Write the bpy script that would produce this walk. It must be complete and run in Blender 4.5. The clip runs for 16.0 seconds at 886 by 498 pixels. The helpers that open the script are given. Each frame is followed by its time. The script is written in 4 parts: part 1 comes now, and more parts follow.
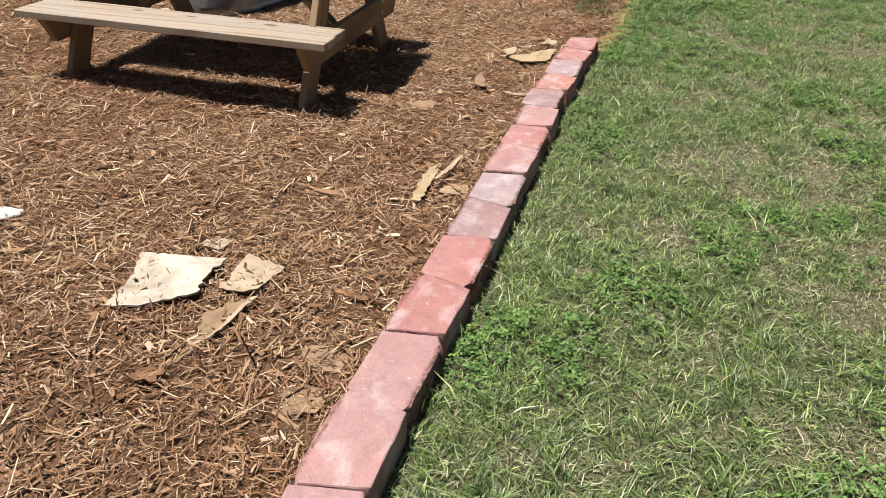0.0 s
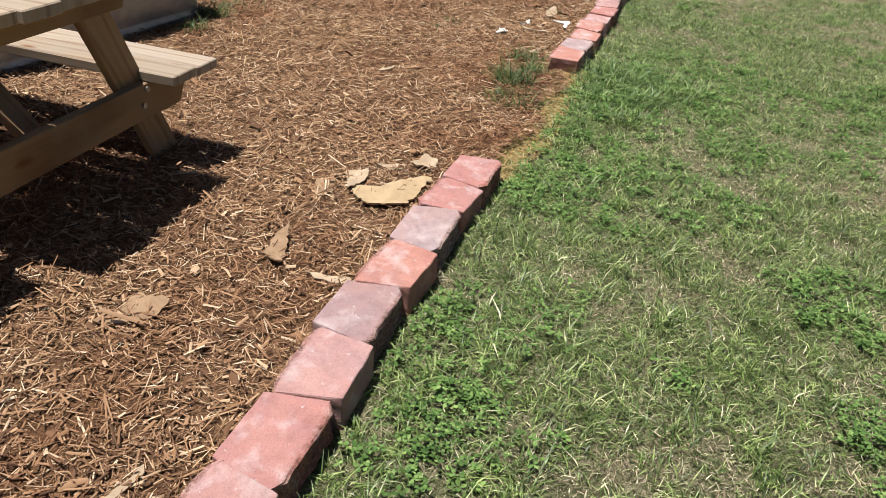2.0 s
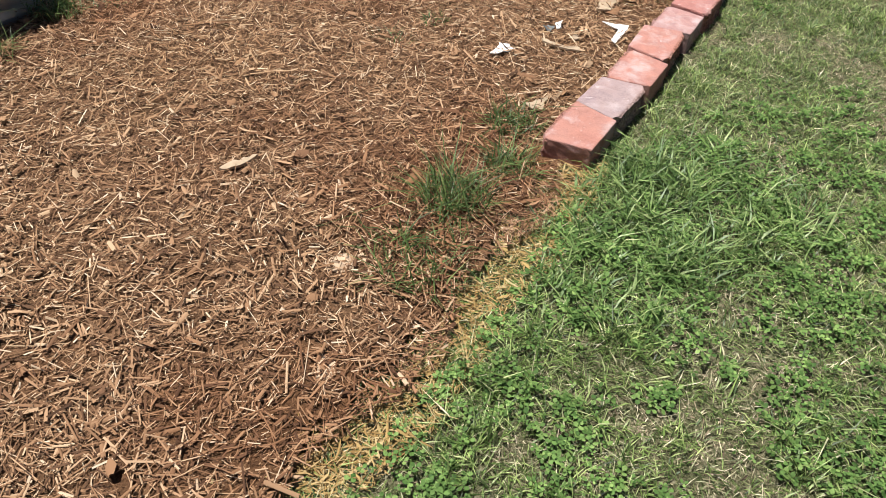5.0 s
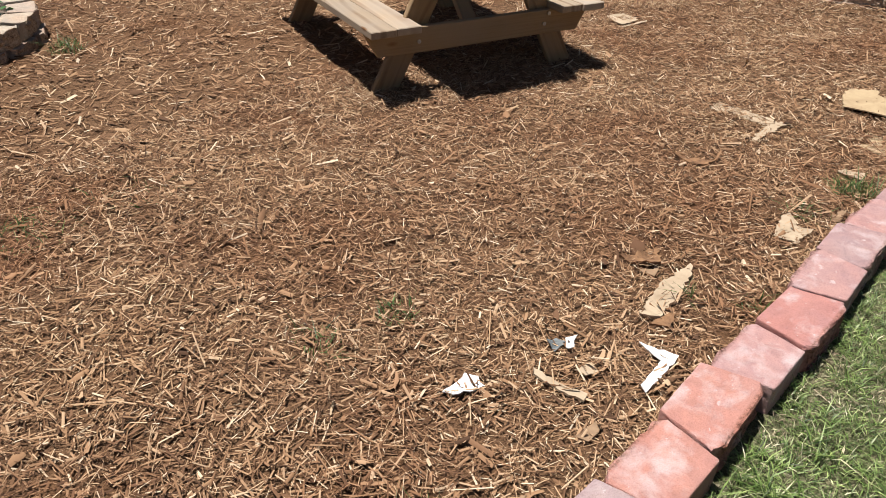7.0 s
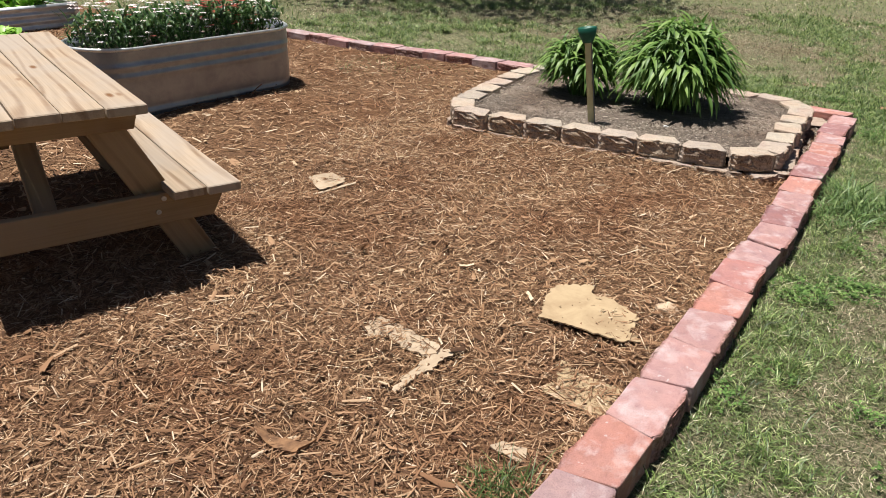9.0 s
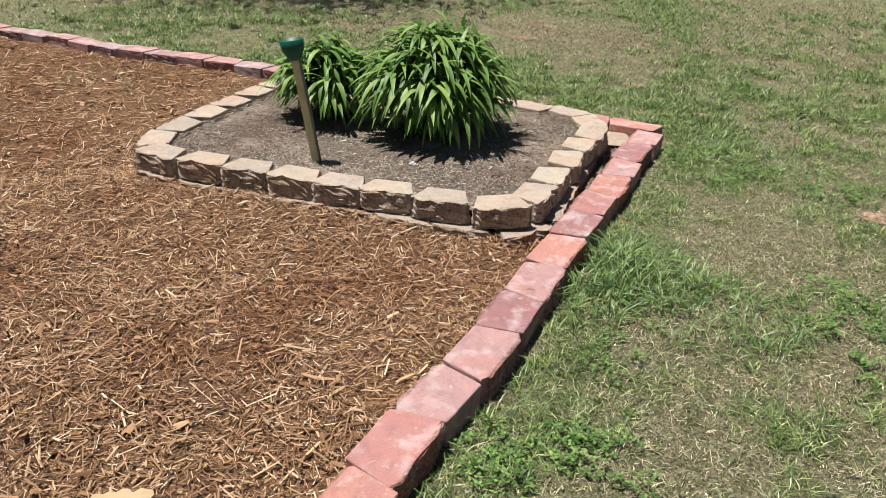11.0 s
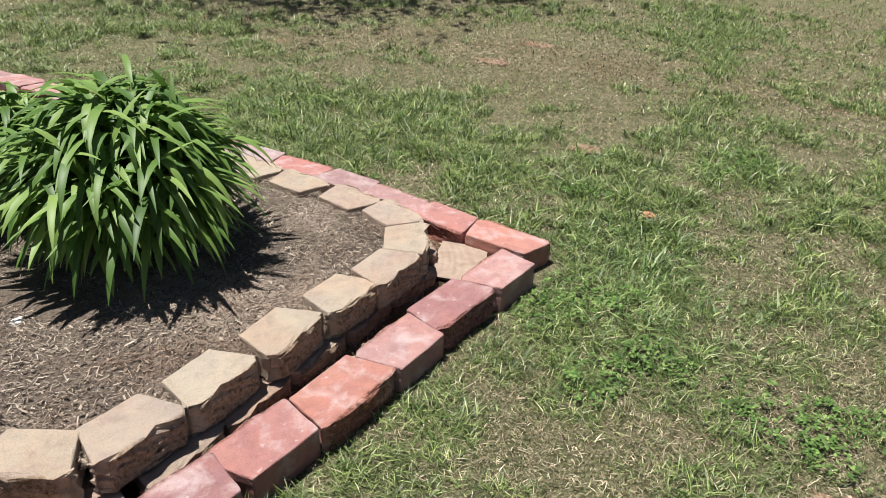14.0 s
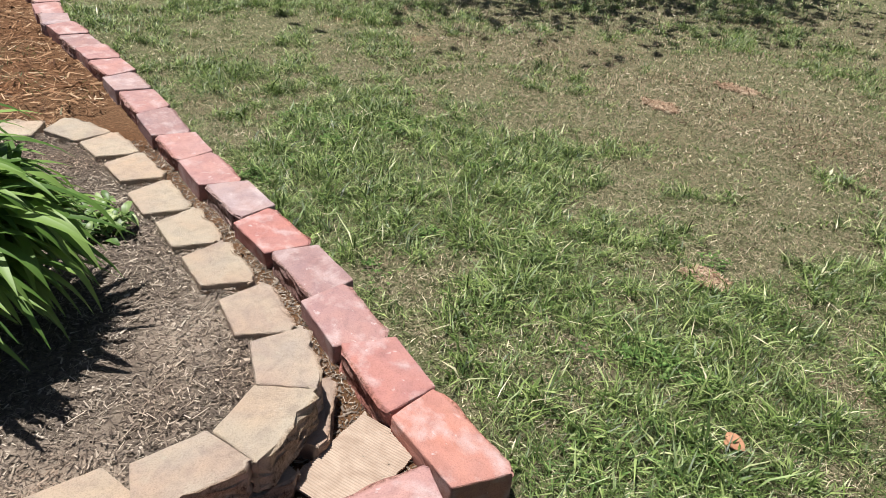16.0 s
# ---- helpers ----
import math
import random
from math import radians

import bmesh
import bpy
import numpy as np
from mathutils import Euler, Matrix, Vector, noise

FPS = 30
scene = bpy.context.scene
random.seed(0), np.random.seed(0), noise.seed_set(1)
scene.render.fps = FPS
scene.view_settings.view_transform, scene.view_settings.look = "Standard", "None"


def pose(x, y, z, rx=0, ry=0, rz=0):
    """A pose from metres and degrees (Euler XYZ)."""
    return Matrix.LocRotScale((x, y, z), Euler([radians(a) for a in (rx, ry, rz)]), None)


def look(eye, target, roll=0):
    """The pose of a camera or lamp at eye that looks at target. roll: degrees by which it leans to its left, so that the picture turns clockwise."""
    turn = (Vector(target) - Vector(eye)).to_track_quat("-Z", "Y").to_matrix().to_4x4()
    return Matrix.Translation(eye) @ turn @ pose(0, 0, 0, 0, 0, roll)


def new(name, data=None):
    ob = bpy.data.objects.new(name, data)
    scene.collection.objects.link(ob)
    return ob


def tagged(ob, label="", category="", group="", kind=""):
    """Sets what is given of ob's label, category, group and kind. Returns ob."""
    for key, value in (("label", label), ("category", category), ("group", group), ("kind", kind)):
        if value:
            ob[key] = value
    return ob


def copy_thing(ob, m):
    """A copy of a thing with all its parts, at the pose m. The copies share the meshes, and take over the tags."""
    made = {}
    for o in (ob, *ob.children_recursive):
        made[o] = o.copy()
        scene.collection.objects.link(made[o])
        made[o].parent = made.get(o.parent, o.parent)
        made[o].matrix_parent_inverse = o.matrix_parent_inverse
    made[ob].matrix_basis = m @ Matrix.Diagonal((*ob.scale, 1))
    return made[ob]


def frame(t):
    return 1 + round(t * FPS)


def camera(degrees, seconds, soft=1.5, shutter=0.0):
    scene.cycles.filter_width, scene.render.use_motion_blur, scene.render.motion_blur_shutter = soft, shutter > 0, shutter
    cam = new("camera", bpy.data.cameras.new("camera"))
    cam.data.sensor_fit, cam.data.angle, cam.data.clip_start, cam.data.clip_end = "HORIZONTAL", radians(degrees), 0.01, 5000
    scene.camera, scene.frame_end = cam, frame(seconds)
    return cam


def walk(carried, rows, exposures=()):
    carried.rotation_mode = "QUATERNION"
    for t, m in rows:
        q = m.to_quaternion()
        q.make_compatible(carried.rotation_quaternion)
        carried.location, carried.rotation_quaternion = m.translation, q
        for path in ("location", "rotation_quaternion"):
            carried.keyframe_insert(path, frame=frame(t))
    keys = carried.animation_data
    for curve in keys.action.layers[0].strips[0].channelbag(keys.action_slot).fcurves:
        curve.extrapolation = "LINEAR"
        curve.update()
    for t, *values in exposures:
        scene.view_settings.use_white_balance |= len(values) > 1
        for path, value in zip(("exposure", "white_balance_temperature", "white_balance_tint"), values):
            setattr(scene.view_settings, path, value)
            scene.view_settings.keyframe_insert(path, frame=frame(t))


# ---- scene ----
cam = camera(61.4, 16.0, soft=0.6)
PATH = [
    (0, (0.786, 0.673, 1.425), (0.682, 2.374, 0.378), 1.8),
    (0.5, (0.957, 1.209, 1.411), (0.831, 2.9, 0.35), 1.3),
    (0.9, (1.041, 1.609, 1.412), (0.914, 3.295, 0.344), 1.9),
    (1, (1.053, 1.746, 1.408), (0.945, 3.433, 0.338), 2.9),
    (1.5, (1.198, 2.224, 1.339), (1.116, 3.929, 0.295), 4.5),
    (2, (1.311, 2.654, 1.35), (1.27, 4.371, 0.325), 6.4),
    (2.5, (1.435, 2.935, 1.492), (1.398, 4.64, 0.447), 7.3),
    (3, (1.578, 3.392, 1.451), (1.566, 5.087, 0.389), 8.1),
    (3.2, (1.599, 3.53, 1.436), (1.596, 5.22, 0.366), 8.9),
    (5.3, (1.955, 5.213, 1.482), (1.527, 6.628, 0.136), 3.4),
    (5.5, (1.989, 5.385, 1.454), (1.501, 6.78, 0.106), 3.0),
    (6, (2.07, 5.756, 1.418), (1.471, 7.139, 0.103), 2.1),
    (6.5, (2.007, 6.091, 1.445), (1.283, 7.502, 0.227), 1.3),
    (7, (2.087, 6.439, 1.486), (1.291, 7.92, 0.402), 1.4),
    (7.5, (2.254, 6.825, 1.521), (1.446, 8.379, 0.555), 1.4),
    (8, (2.347, 7.314, 1.517), (1.583, 8.934, 0.628), 1.8),
    (8.5, (2.505, 7.733, 1.496), (1.809, 9.398, 0.634), 2.2),
    (9, (2.656, 8.145, 1.52), (2.037, 9.844, 0.665), 2.3),
    (9.5, (2.797, 8.617, 1.533), (2.266, 10.341, 0.669), 2.5),
    (10, (2.988, 9.078, 1.521), (2.557, 10.825, 0.649), 2.5),
    (10.2, (3.049, 9.216, 1.53), (2.648, 10.968, 0.654), 2.4),
    (12.3, (3.917, 10.694, 1.551), (3.526, 12.414, 0.607), 2.3),
    (12.5, (4.007, 10.876, 1.536), (3.577, 12.586, 0.593), 2.3),
    (13, (4.192, 11.208, 1.55), (3.676, 12.895, 0.607), 2.5),
    (13.5, (4.253, 11.581, 1.52), (3.651, 13.239, 0.576), 2.3),
    (14, (4.314, 12.014, 1.514), (3.628, 13.638, 0.567), 2.1),
    (14.5, (4.39, 12.401, 1.53), (3.639, 13.982, 0.562), 3.5),
    (15, (4.365, 12.859, 1.501), (3.505, 14.365, 0.505), 3.7),
    (15.5, (4.341, 13.244, 1.493), (3.354, 14.656, 0.476), 4.3),
    (16, (4.39, 13.598, 1.494), (3.219, 14.857, 0.473), 4.7),
]
walk(cam, [(t, look(*p)) for t, *p in PATH])

# ---- daylight ----
SHADOW = Vector((0.27, 0.03, -1.0))          # way of the sunlight
world = bpy.data.worlds.new("sky")
scene.world = world
world.use_nodes = True
wn = world.node_tree
sky = wn.nodes.new("ShaderNodeTexSky")
sky.sky_type, sky.sun_disc = "NISHITA", False
sky.sun_elevation = math.atan2(1.0, SHADOW.xy.length)
sky.sun_rotation = math.atan2(-SHADOW.x, -SHADOW.y)
wn.nodes["Background"].inputs["Strength"].default_value = 0.032
wn.links.new(sky.outputs[0], wn.nodes["Background"].inputs["Color"])
sun = new("sun", bpy.data.lights.new("sun", "SUN"))
sun.data.energy, sun.data.angle, sun.data.color = 5.0, radians(0.53), (1.0, 0.975, 0.93)
sun.matrix_world = look((0, 0, 20), Vector((0, 0, 20)) + SHADOW)
scene.view_settings.exposure = 0.64


# ---- materials ----
class Shader:
    """A small builder of node materials."""

    def __init__(self, name, rough=0.8, metal=0.0, spec=0.3):
        self.mat = bpy.data.materials.new(name)
        self.mat.use_nodes = True
        self.t = self.mat.node_tree
        self.b = self.t.nodes["Principled BSDF"]
        self.b.inputs["Roughness"].default_value = rough
        self.b.inputs["Metallic"].default_value = metal
        self.b.inputs["Specular IOR Level"].default_value = spec
        self.co = self.t.nodes.new("ShaderNodeTexCoord")
        self.info = self.t.nodes.new("ShaderNodeObjectInfo")
        self.geo = self.t.nodes.new("ShaderNodeNewGeometry")

    def link(self, a, b):
        self.t.links.new(a, b)

    def coords(self, scale=(1, 1, 1), shift=False, world_space=False):
        m = self.t.nodes.new("ShaderNodeMapping")
        m.inputs["Scale"].default_value = scale
        self.link(self.geo.outputs["Position"] if world_space else self.co.outputs["Object"], m.inputs["Vector"])
        if shift:
            v = self.t.nodes.new("ShaderNodeVectorMath")
            v.operation = "MULTIPLY"
            v.inputs[1].default_value = (37.0, 53.0, 71.0)
            self.link(self.info.outputs["Random"], v.inputs[0])
            self.link(v.outputs[0], m.inputs["Location"])
        return m.outputs[0]

    def noise(self, co, scale, detail=4.0, rough=0.6, warp=0.0):
        n = self.t.nodes.new("ShaderNodeTexNoise")
        n.inputs["Scale"].default_value = scale
        n.inputs["Detail"].default_value = detail
        n.inputs["Roughness"].default_value = rough
        n.inputs["Distortion"].default_value = warp
        self.link(co, n.inputs["Vector"])
        return n.outputs["Fac"]

    def ramp(self, fac, stops):
        r = self.t.nodes.new("ShaderNodeValToRGB")
        while len(r.color_ramp.elements) < len(stops):
            r.color_ramp.elements.new(0.5)
        for e, (p, c) in zip(r.color_ramp.elements, stops):
            e.position = p
            e.color = (*c, 1) if len(c) == 3 else c
        self.link(fac, r.inputs["Fac"])
        return r.outputs["Color"]

    def grey(self, fac, a, b):
        return self.ramp(fac, [(a, (0, 0, 0)), (b, (1, 1, 1))])

    def mix(self, fac, a, b, how="MIX"):
        m = self.t.nodes.new("ShaderNodeMix")
        m.data_type, m.blend_type = "RGBA", how
        for value, k in ((fac, 0), (a, 6), (b, 7)):
            if isinstance(value, (int, float)):
                m.inputs[k].default_value = value
            elif isinstance(value, tuple):
                m.inputs[k].default_value = (*value, 1)
            else:
                self.link(value, m.inputs[k])
        return m.outputs[2]

    def colour(self, c):
        if isinstance(c, tuple):
            self.b.inputs["Base Color"].default_value = (*c, 1)
        else:
            self.link(c, self.b.inputs["Base Color"])

    def bump(self, fac, strength=0.4, distance=0.01):
        n = self.t.nodes.new("ShaderNodeBump")
        n.inputs["Strength"].default_value = strength
        n.inputs["Distance"].default_value = distance
        self.link(fac, n.inputs["Height"])
        self.link(n.outputs[0], self.b.inputs["Normal"])

    def leafy(self, c, share=0.35):
        """Lets part of the light through, as thin leaves do."""
        tr = self.t.nodes.new("ShaderNodeBsdfTranslucent")
        ms = self.t.nodes.new("ShaderNodeMixShader")
        ms.inputs[0].default_value = share
        out = self.t.nodes["Material Output"]
        self.link(c, tr.inputs["Color"])
        self.link(self.b.outputs[0], ms.inputs[1])
        self.link(tr.outputs[0], ms.inputs[2])
        self.link(ms.outputs[0], out.inputs["Surface"])


def block_material(name, tones, pale, pale_from, grit):
    s = Shader(name, 0.92, spec=0.15)
    co = s.coords(shift=True)
    tone = s.ramp(s.info.outputs["Random"], [(i / (len(tones) - 1), c) for i, c in enumerate(tones)]) if tones else s.info.outputs["Color"]
    blotch = s.noise(co, 9, 3, 0.65, 0.6)
    c = s.mix(s.grey(blotch, 0.35, 0.7), tone, s.mix(1.0, tone, (0.84, 0.86, 0.93), "MULTIPLY"))
    cloudy = s.noise(co, 4.5, 2, 0.5, 0.4)
    c = s.mix(s.grey(cloudy, 0.42, 0.66), c, s.mix(1.0, c, (1.04, 0.95, 0.91), "MULTIPLY"))
    mottle = s.noise(co, 22, 4, 0.7, 0.5)
    c = s.mix(1.0, c, s.ramp(mottle, [(0.34, (0.87, 0.865, 0.87)), (0.5, (1, 1, 1)), (0.66, (1.06, 1.05, 1.04))]), "MULTIPLY")
    speck = s.noise(co, 34, 3, 0.6, 0.3)
    c = s.mix(s.grey(speck, 0.66, 0.72), c, s.mix(0.55, c, pale))
    bloom = s.noise(co, 10, 4, 0.6, 0.25)
    c = s.mix(s.grey(bloom, pale_from, pale_from + 0.2), c, s.mix(0.6, c, pale))
    grain = s.noise(co, 260, 3, 0.7)
    c = s.mix(0.7, c, s.ramp(grain, [(0.3, (0.6, 0.6, 0.6)), (0.5, (0.92, 0.92, 0.92)), (0.7, (1, 1, 1))]), "MULTIPLY")
    # the split face shows its coarse, dirtier stone, with shade mixed into the colour
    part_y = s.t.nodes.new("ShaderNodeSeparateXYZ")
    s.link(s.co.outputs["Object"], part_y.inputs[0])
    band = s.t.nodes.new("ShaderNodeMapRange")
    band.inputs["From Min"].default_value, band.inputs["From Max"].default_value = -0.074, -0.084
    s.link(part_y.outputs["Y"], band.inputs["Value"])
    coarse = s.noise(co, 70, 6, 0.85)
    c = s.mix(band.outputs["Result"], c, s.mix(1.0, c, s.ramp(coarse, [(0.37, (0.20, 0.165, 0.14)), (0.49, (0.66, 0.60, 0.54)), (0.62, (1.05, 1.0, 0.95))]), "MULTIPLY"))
    s.colour(c)
    s.bump(s.mix(s.mix(band.outputs["Result"], (0.10, 0.10, 0.10), (0.9, 0.9, 0.9)), grain, s.noise(co, 120, 6, 0.8)), grit, 0.012)
    return s.mat


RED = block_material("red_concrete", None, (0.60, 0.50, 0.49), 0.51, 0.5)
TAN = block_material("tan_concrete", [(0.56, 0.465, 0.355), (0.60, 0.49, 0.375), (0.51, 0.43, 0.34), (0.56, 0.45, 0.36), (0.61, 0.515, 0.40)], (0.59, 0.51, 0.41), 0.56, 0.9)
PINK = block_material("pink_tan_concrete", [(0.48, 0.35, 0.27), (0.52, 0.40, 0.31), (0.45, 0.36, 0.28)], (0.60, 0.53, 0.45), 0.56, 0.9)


def wood_material(name, light, dark, grey):
    s = Shader(name, 0.72, spec=0.25)
    co = s.coords((1, 1, 1), shift=True)
    rings = s.t.nodes.new("ShaderNodeTexWave")
    rings.wave_type, rings.bands_direction = "BANDS", "Y"
    rings.inputs["Scale"].default_value = 3.6
    rings.inputs["Distortion"].default_value = 11.0
    rings.inputs["Detail"].default_value = 2.5
    rings.inputs["Detail Scale"].default_value = 0.9
    s.link(s.coords((0.16, 1, 0.6), shift=True), rings.inputs["Vector"])
    fine = s.noise(s.coords((3, 140, 140), shift=True), 1.0, 3, 0.6)
    wear = s.noise(co, 3.0, 4, 0.6)
    c = s.ramp(rings.outputs["Fac"], [(0.0, dark), (0.22, light), (0.7, light), (1.0, tuple(0.9 * v for v in light))])
    c = s.mix(0.5, c, s.ramp(fine, [(0.3, (0.62, 0.58, 0.52)), (0.65, (1, 1, 1))]), "MULTIPLY")
    c = s.mix(s.grey(wear, 0.36, 0.66), c, s.mix(0.75, c, grey))
    tint = s.ramp(s.info.outputs["Random"], [(0.0, (0.80, 0.76, 0.70)), (0.5, (1, 1, 1)), (1.0, (1.0, 0.93, 0.84))])
    c = s.mix(1.0, c, tint, "MULTIPLY")
    knot = s.t.nodes.new("ShaderNodeTexVoronoi")
    knot.inputs["Scale"].default_value = 1.0
    s.link(s.coords((2.6, 7, 7), shift=True), knot.inputs["Vector"])
    c = s.mix(s.ramp(knot.outputs["Distance"], [(0.06, (1, 1, 1)), (0.13, (0, 0, 0))]), c, (0.16, 0.075, 0.03))
    s.colour(c)
    s.bump(s.mix(0.5, fine, rings.outputs["Fac"]), 0.25, 0.003)
    return s.mat


WOOD = wood_material("weathered_pine", (0.40, 0.315, 0.235), (0.255, 0.178, 0.12), (0.33, 0.285, 0.245))
# frame timber: yellower than the boards, its colour also darkened for shade
WOOD_RAW_SHADED = wood_material("shaded_yellow_pine", (0.33, 0.215, 0.11), (0.22, 0.13, 0.062), (0.28, 0.205, 0.135))


def strand_material(name, stops):
    s = Shader(name, 0.85, spec=0.2)
    c = s.ramp(s.geo.outputs["Random Per Island"], stops)
    broad = s.noise(s.coords(world_space=True), 1.1, 4, 0.6, 0.5)
    c = s.mix(1.0, c, s.ramp(broad, [(0.32, (0.74, 0.62, 0.55)), (0.5, (0.94, 0.91, 0.88)), (0.72, (1.0, 0.97, 0.90))]), "MULTIPLY")
    s.colour(c)
    s.bump(s.noise(s.coords(world_space=True), 300, 2), 0.3, 0.002)
    return s.mat


MULCH = strand_material("shredded_bark", [(0.0, (0.075, 0.040, 0.023)), (0.24, (0.17, 0.092, 0.052)), (0.5, (0.275, 0.158, 0.088)), (0.76, (0.375, 0.236, 0.141)), (0.93, (0.49, 0.352, 0.23)), (1.0, (0.63, 0.52, 0.39))])
STRAW = strand_material("dry_straw", [(0.0, (0.24, 0.16, 0.06)), (0.5, (0.40, 0.29, 0.12)), (1.0, (0.52, 0.43, 0.24))])
CRUMBS = strand_material("soil_crumbs", [(0.0, (0.075, 0.060, 0.051)), (0.5, (0.20, 0.165, 0.138)), (0.85, (0.36, 0.305, 0.25)), (1.0, (0.55, 0.49, 0.42))])

s = Shader("bark_floor", 0.95, spec=0.1)
co = s.coords(world_space=True)
c = s.ramp(s.noise(co, 70, 6, 0.75, 1.5), [(0.3, (0.06, 0.031, 0.017)), (0.5, (0.17, 0.092, 0.05)), (0.72, (0.36, 0.22, 0.125))])
s.colour(s.mix(1.0, c, s.ramp(s.noise(co, 1.1, 4, 0.6, 0.5), [(0.32, (0.84, 0.74, 0.66)), (0.55, (1, 1, 1))]), "MULTIPLY"))
s.bump(s.noise(co, 90, 6, 0.8), 0.9, 0.02)
BARK_FLOOR = s.mat

s = Shader("bed_soil", 0.95, spec=0.1)
co = s.coords(world_space=True)
c = s.ramp(s.noise(co, 85, 6, 0.8), [(0.28, (0.04, 0.032, 0.027)), (0.5, (0.15, 0.118, 0.094)), (0.75, (0.32, 0.26, 0.205))])
bare = s.noise(co, 2.3, 3, 0.5)
s.colour(s.mix(s.grey(bare, 0.48, 0.66), c, s.ramp(s.noise(co, 60, 5, 0.7), [(0.3, (0.26, 0.20, 0.155)), (0.7, (0.46, 0.375, 0.30))])))
s.bump(s.noise(co, 110, 6, 0.8), 0.8, 0.015)
SOIL = s.mat

s = Shader("lawn_soil", 0.95, spec=0.1)
co = s.coords(world_space=True)
c = s.ramp(s.noise(co, 95, 6, 0.8, 1.5), [(0.36, (0.028, 0.029, 0.014)), (0.47, (0.115, 0.11, 0.06)), (0.56, (0.25, 0.23, 0.145)), (0.67, (0.44, 0.39, 0.29))])
c = s.mix(1.0, c, s.ramp(s.noise(co, 16, 5, 0.8, 0.6), [(0.36, (0.50, 0.62, 0.42)), (0.52, (1.0, 1.0, 0.95)), (0.66, (1.3, 1.22, 1.2))]), "MULTIPLY")
dirt = s.ramp(s.noise(co, 40, 5, 0.7), [(0.3, (0.20, 0.105, 0.062)), (0.7, (0.40, 0.25, 0.165))])
s.colour(s.mix(s.grey(s.noise(co, 0.9, 5, 0.62, 0.4), 0.64, 0.76), c, dirt))
s.bump(s.noise(co, 80, 6, 0.8), 0.9, 0.02)
LAWN = s.mat


def grass_material(name, stops, rough=0.45, spec=0.4, share=0.2):
    s = Shader(name, rough, spec=spec)
    c = s.ramp(s.geo.outputs["Random Per Island"], stops)
    clump = s.noise(s.coords(world_space=True), 12.0, 5, 0.8, 0.8)
    c = s.mix(1.0, c, s.ramp(clump, [(0.37, (0.50, 0.54, 0.42)), (0.5, (1.0, 1.0, 0.94)), (0.62, (1.5, 1.44, 1.38))]), "MULTIPLY")
    s.colour(c)
    s.leafy(c, share)
    return s.mat


GRASS = grass_material("mown_grass", [(0.0, (0.024, 0.046, 0.010)), (0.3, (0.080, 0.132, 0.031)), (0.65, (0.18, 0.256, 0.074)), (0.93, (0.335, 0.40, 0.165)), (1.0, (0.58, 0.52, 0.39))])
DRYGRASS = grass_material("dry_mown_grass", [(0.0, (0.060, 0.070, 0.034)), (0.3, (0.17, 0.18, 0.092)), (0.6, (0.33, 0.32, 0.195)), (0.88, (0.53, 0.48, 0.34)), (1.0, (0.70, 0.63, 0.50))], 0.6, 0.25)
CLAY_CRUMBS = strand_material("clay_crumbs", [(0.0, (0.18, 0.11, 0.07)), (0.5, (0.36, 0.25, 0.175)), (1.0, (0.52, 0.41, 0.31))])
DEAD = strand_material("dead_grass", [(0.0, (0.06, 0.045, 0.032)), (0.3, (0.18, 0.135, 0.095)), (0.65, (0.36, 0.29, 0.205)), (0.9, (0.54, 0.47, 0.35)), (1.0, (0.68, 0.62, 0.50))])
TALL = grass_material("long_grass", [(0.0, (0.060, 0.118, 0.032)), (0.6, (0.13, 0.21, 0.06)), (1.0, (0.30, 0.37, 0.16))])
CLOVER = grass_material("clover_leaves", [(0.0, (0.050, 0.105, 0.026)), (0.6, (0.11, 0.195, 0.052)), (1.0, (0.20, 0.295, 0.095))], 0.7, 0.2)
DARKTUFT = grass_material("dull_grass", [(0.0, (0.03, 0.06, 0.015)), (0.7, (0.09, 0.14, 0.04)), (1.0, (0.16, 0.20, 0.075))])


def leaf_material(name, stops, share=0.3, rough=0.42):
    s = Shader(name, rough, spec=0.45)
    c = s.ramp(s.geo.outputs["Random Per Island"], stops)
    s.colour(c)
    s.leafy(c, share)
    return s.mat


LILY = leaf_material("lily_leaves", [(0.0, (0.058, 0.125, 0.022)), (0.5, (0.125, 0.23, 0.045)), (1.0, (0.26, 0.38, 0.10))], 0.34, 0.5)
LETTUCE = leaf_material("lettuce_leaves", [(0.0, (0.16, 0.34, 0.04)), (0.6, (0.28, 0.50, 0.07)), (1.0, (0.42, 0.62, 0.14))], 0.35)
HERB = leaf_material("flower_foliage", [(0.0, (0.02, 0.06, 0.015)), (0.7, (0.06, 0.13, 0.03)), (1.0, (0.12, 0.20, 0.06))], 0.2)
CROWN = leaf_material("tree_leaves", [(0.0, (0.03, 0.08, 0.015)), (1.0, (0.10, 0.19, 0.04))], 0.25)
PETAL = leaf_material("white_petals", [(0.0, (0.80, 0.78, 0.72)), (1.0, (0.82, 0.66, 0.70))], 0.3, 0.6)
RUST = leaf_material("rust_petals", [(0.0, (0.22, 0.03, 0.02)), (1.0, (0.42, 0.09, 0.05))], 0.2, 0.6)


def plain(name, base, dark, scale, rough=0.85, metal=0.0, bump=0.4, depth=0.003):
    s = Shader(name, rough, metal, 0.25)
    co = s.coords(shift=True)
    n = s.noise(co, scale, 5, 0.65, 0.4)
    s.colour(s.ramp(n, [(0.3, dark), (0.62, base)]))
    s.bump(s.noise(co, scale * 6, 3, 0.7), bump, depth)
    return s.mat


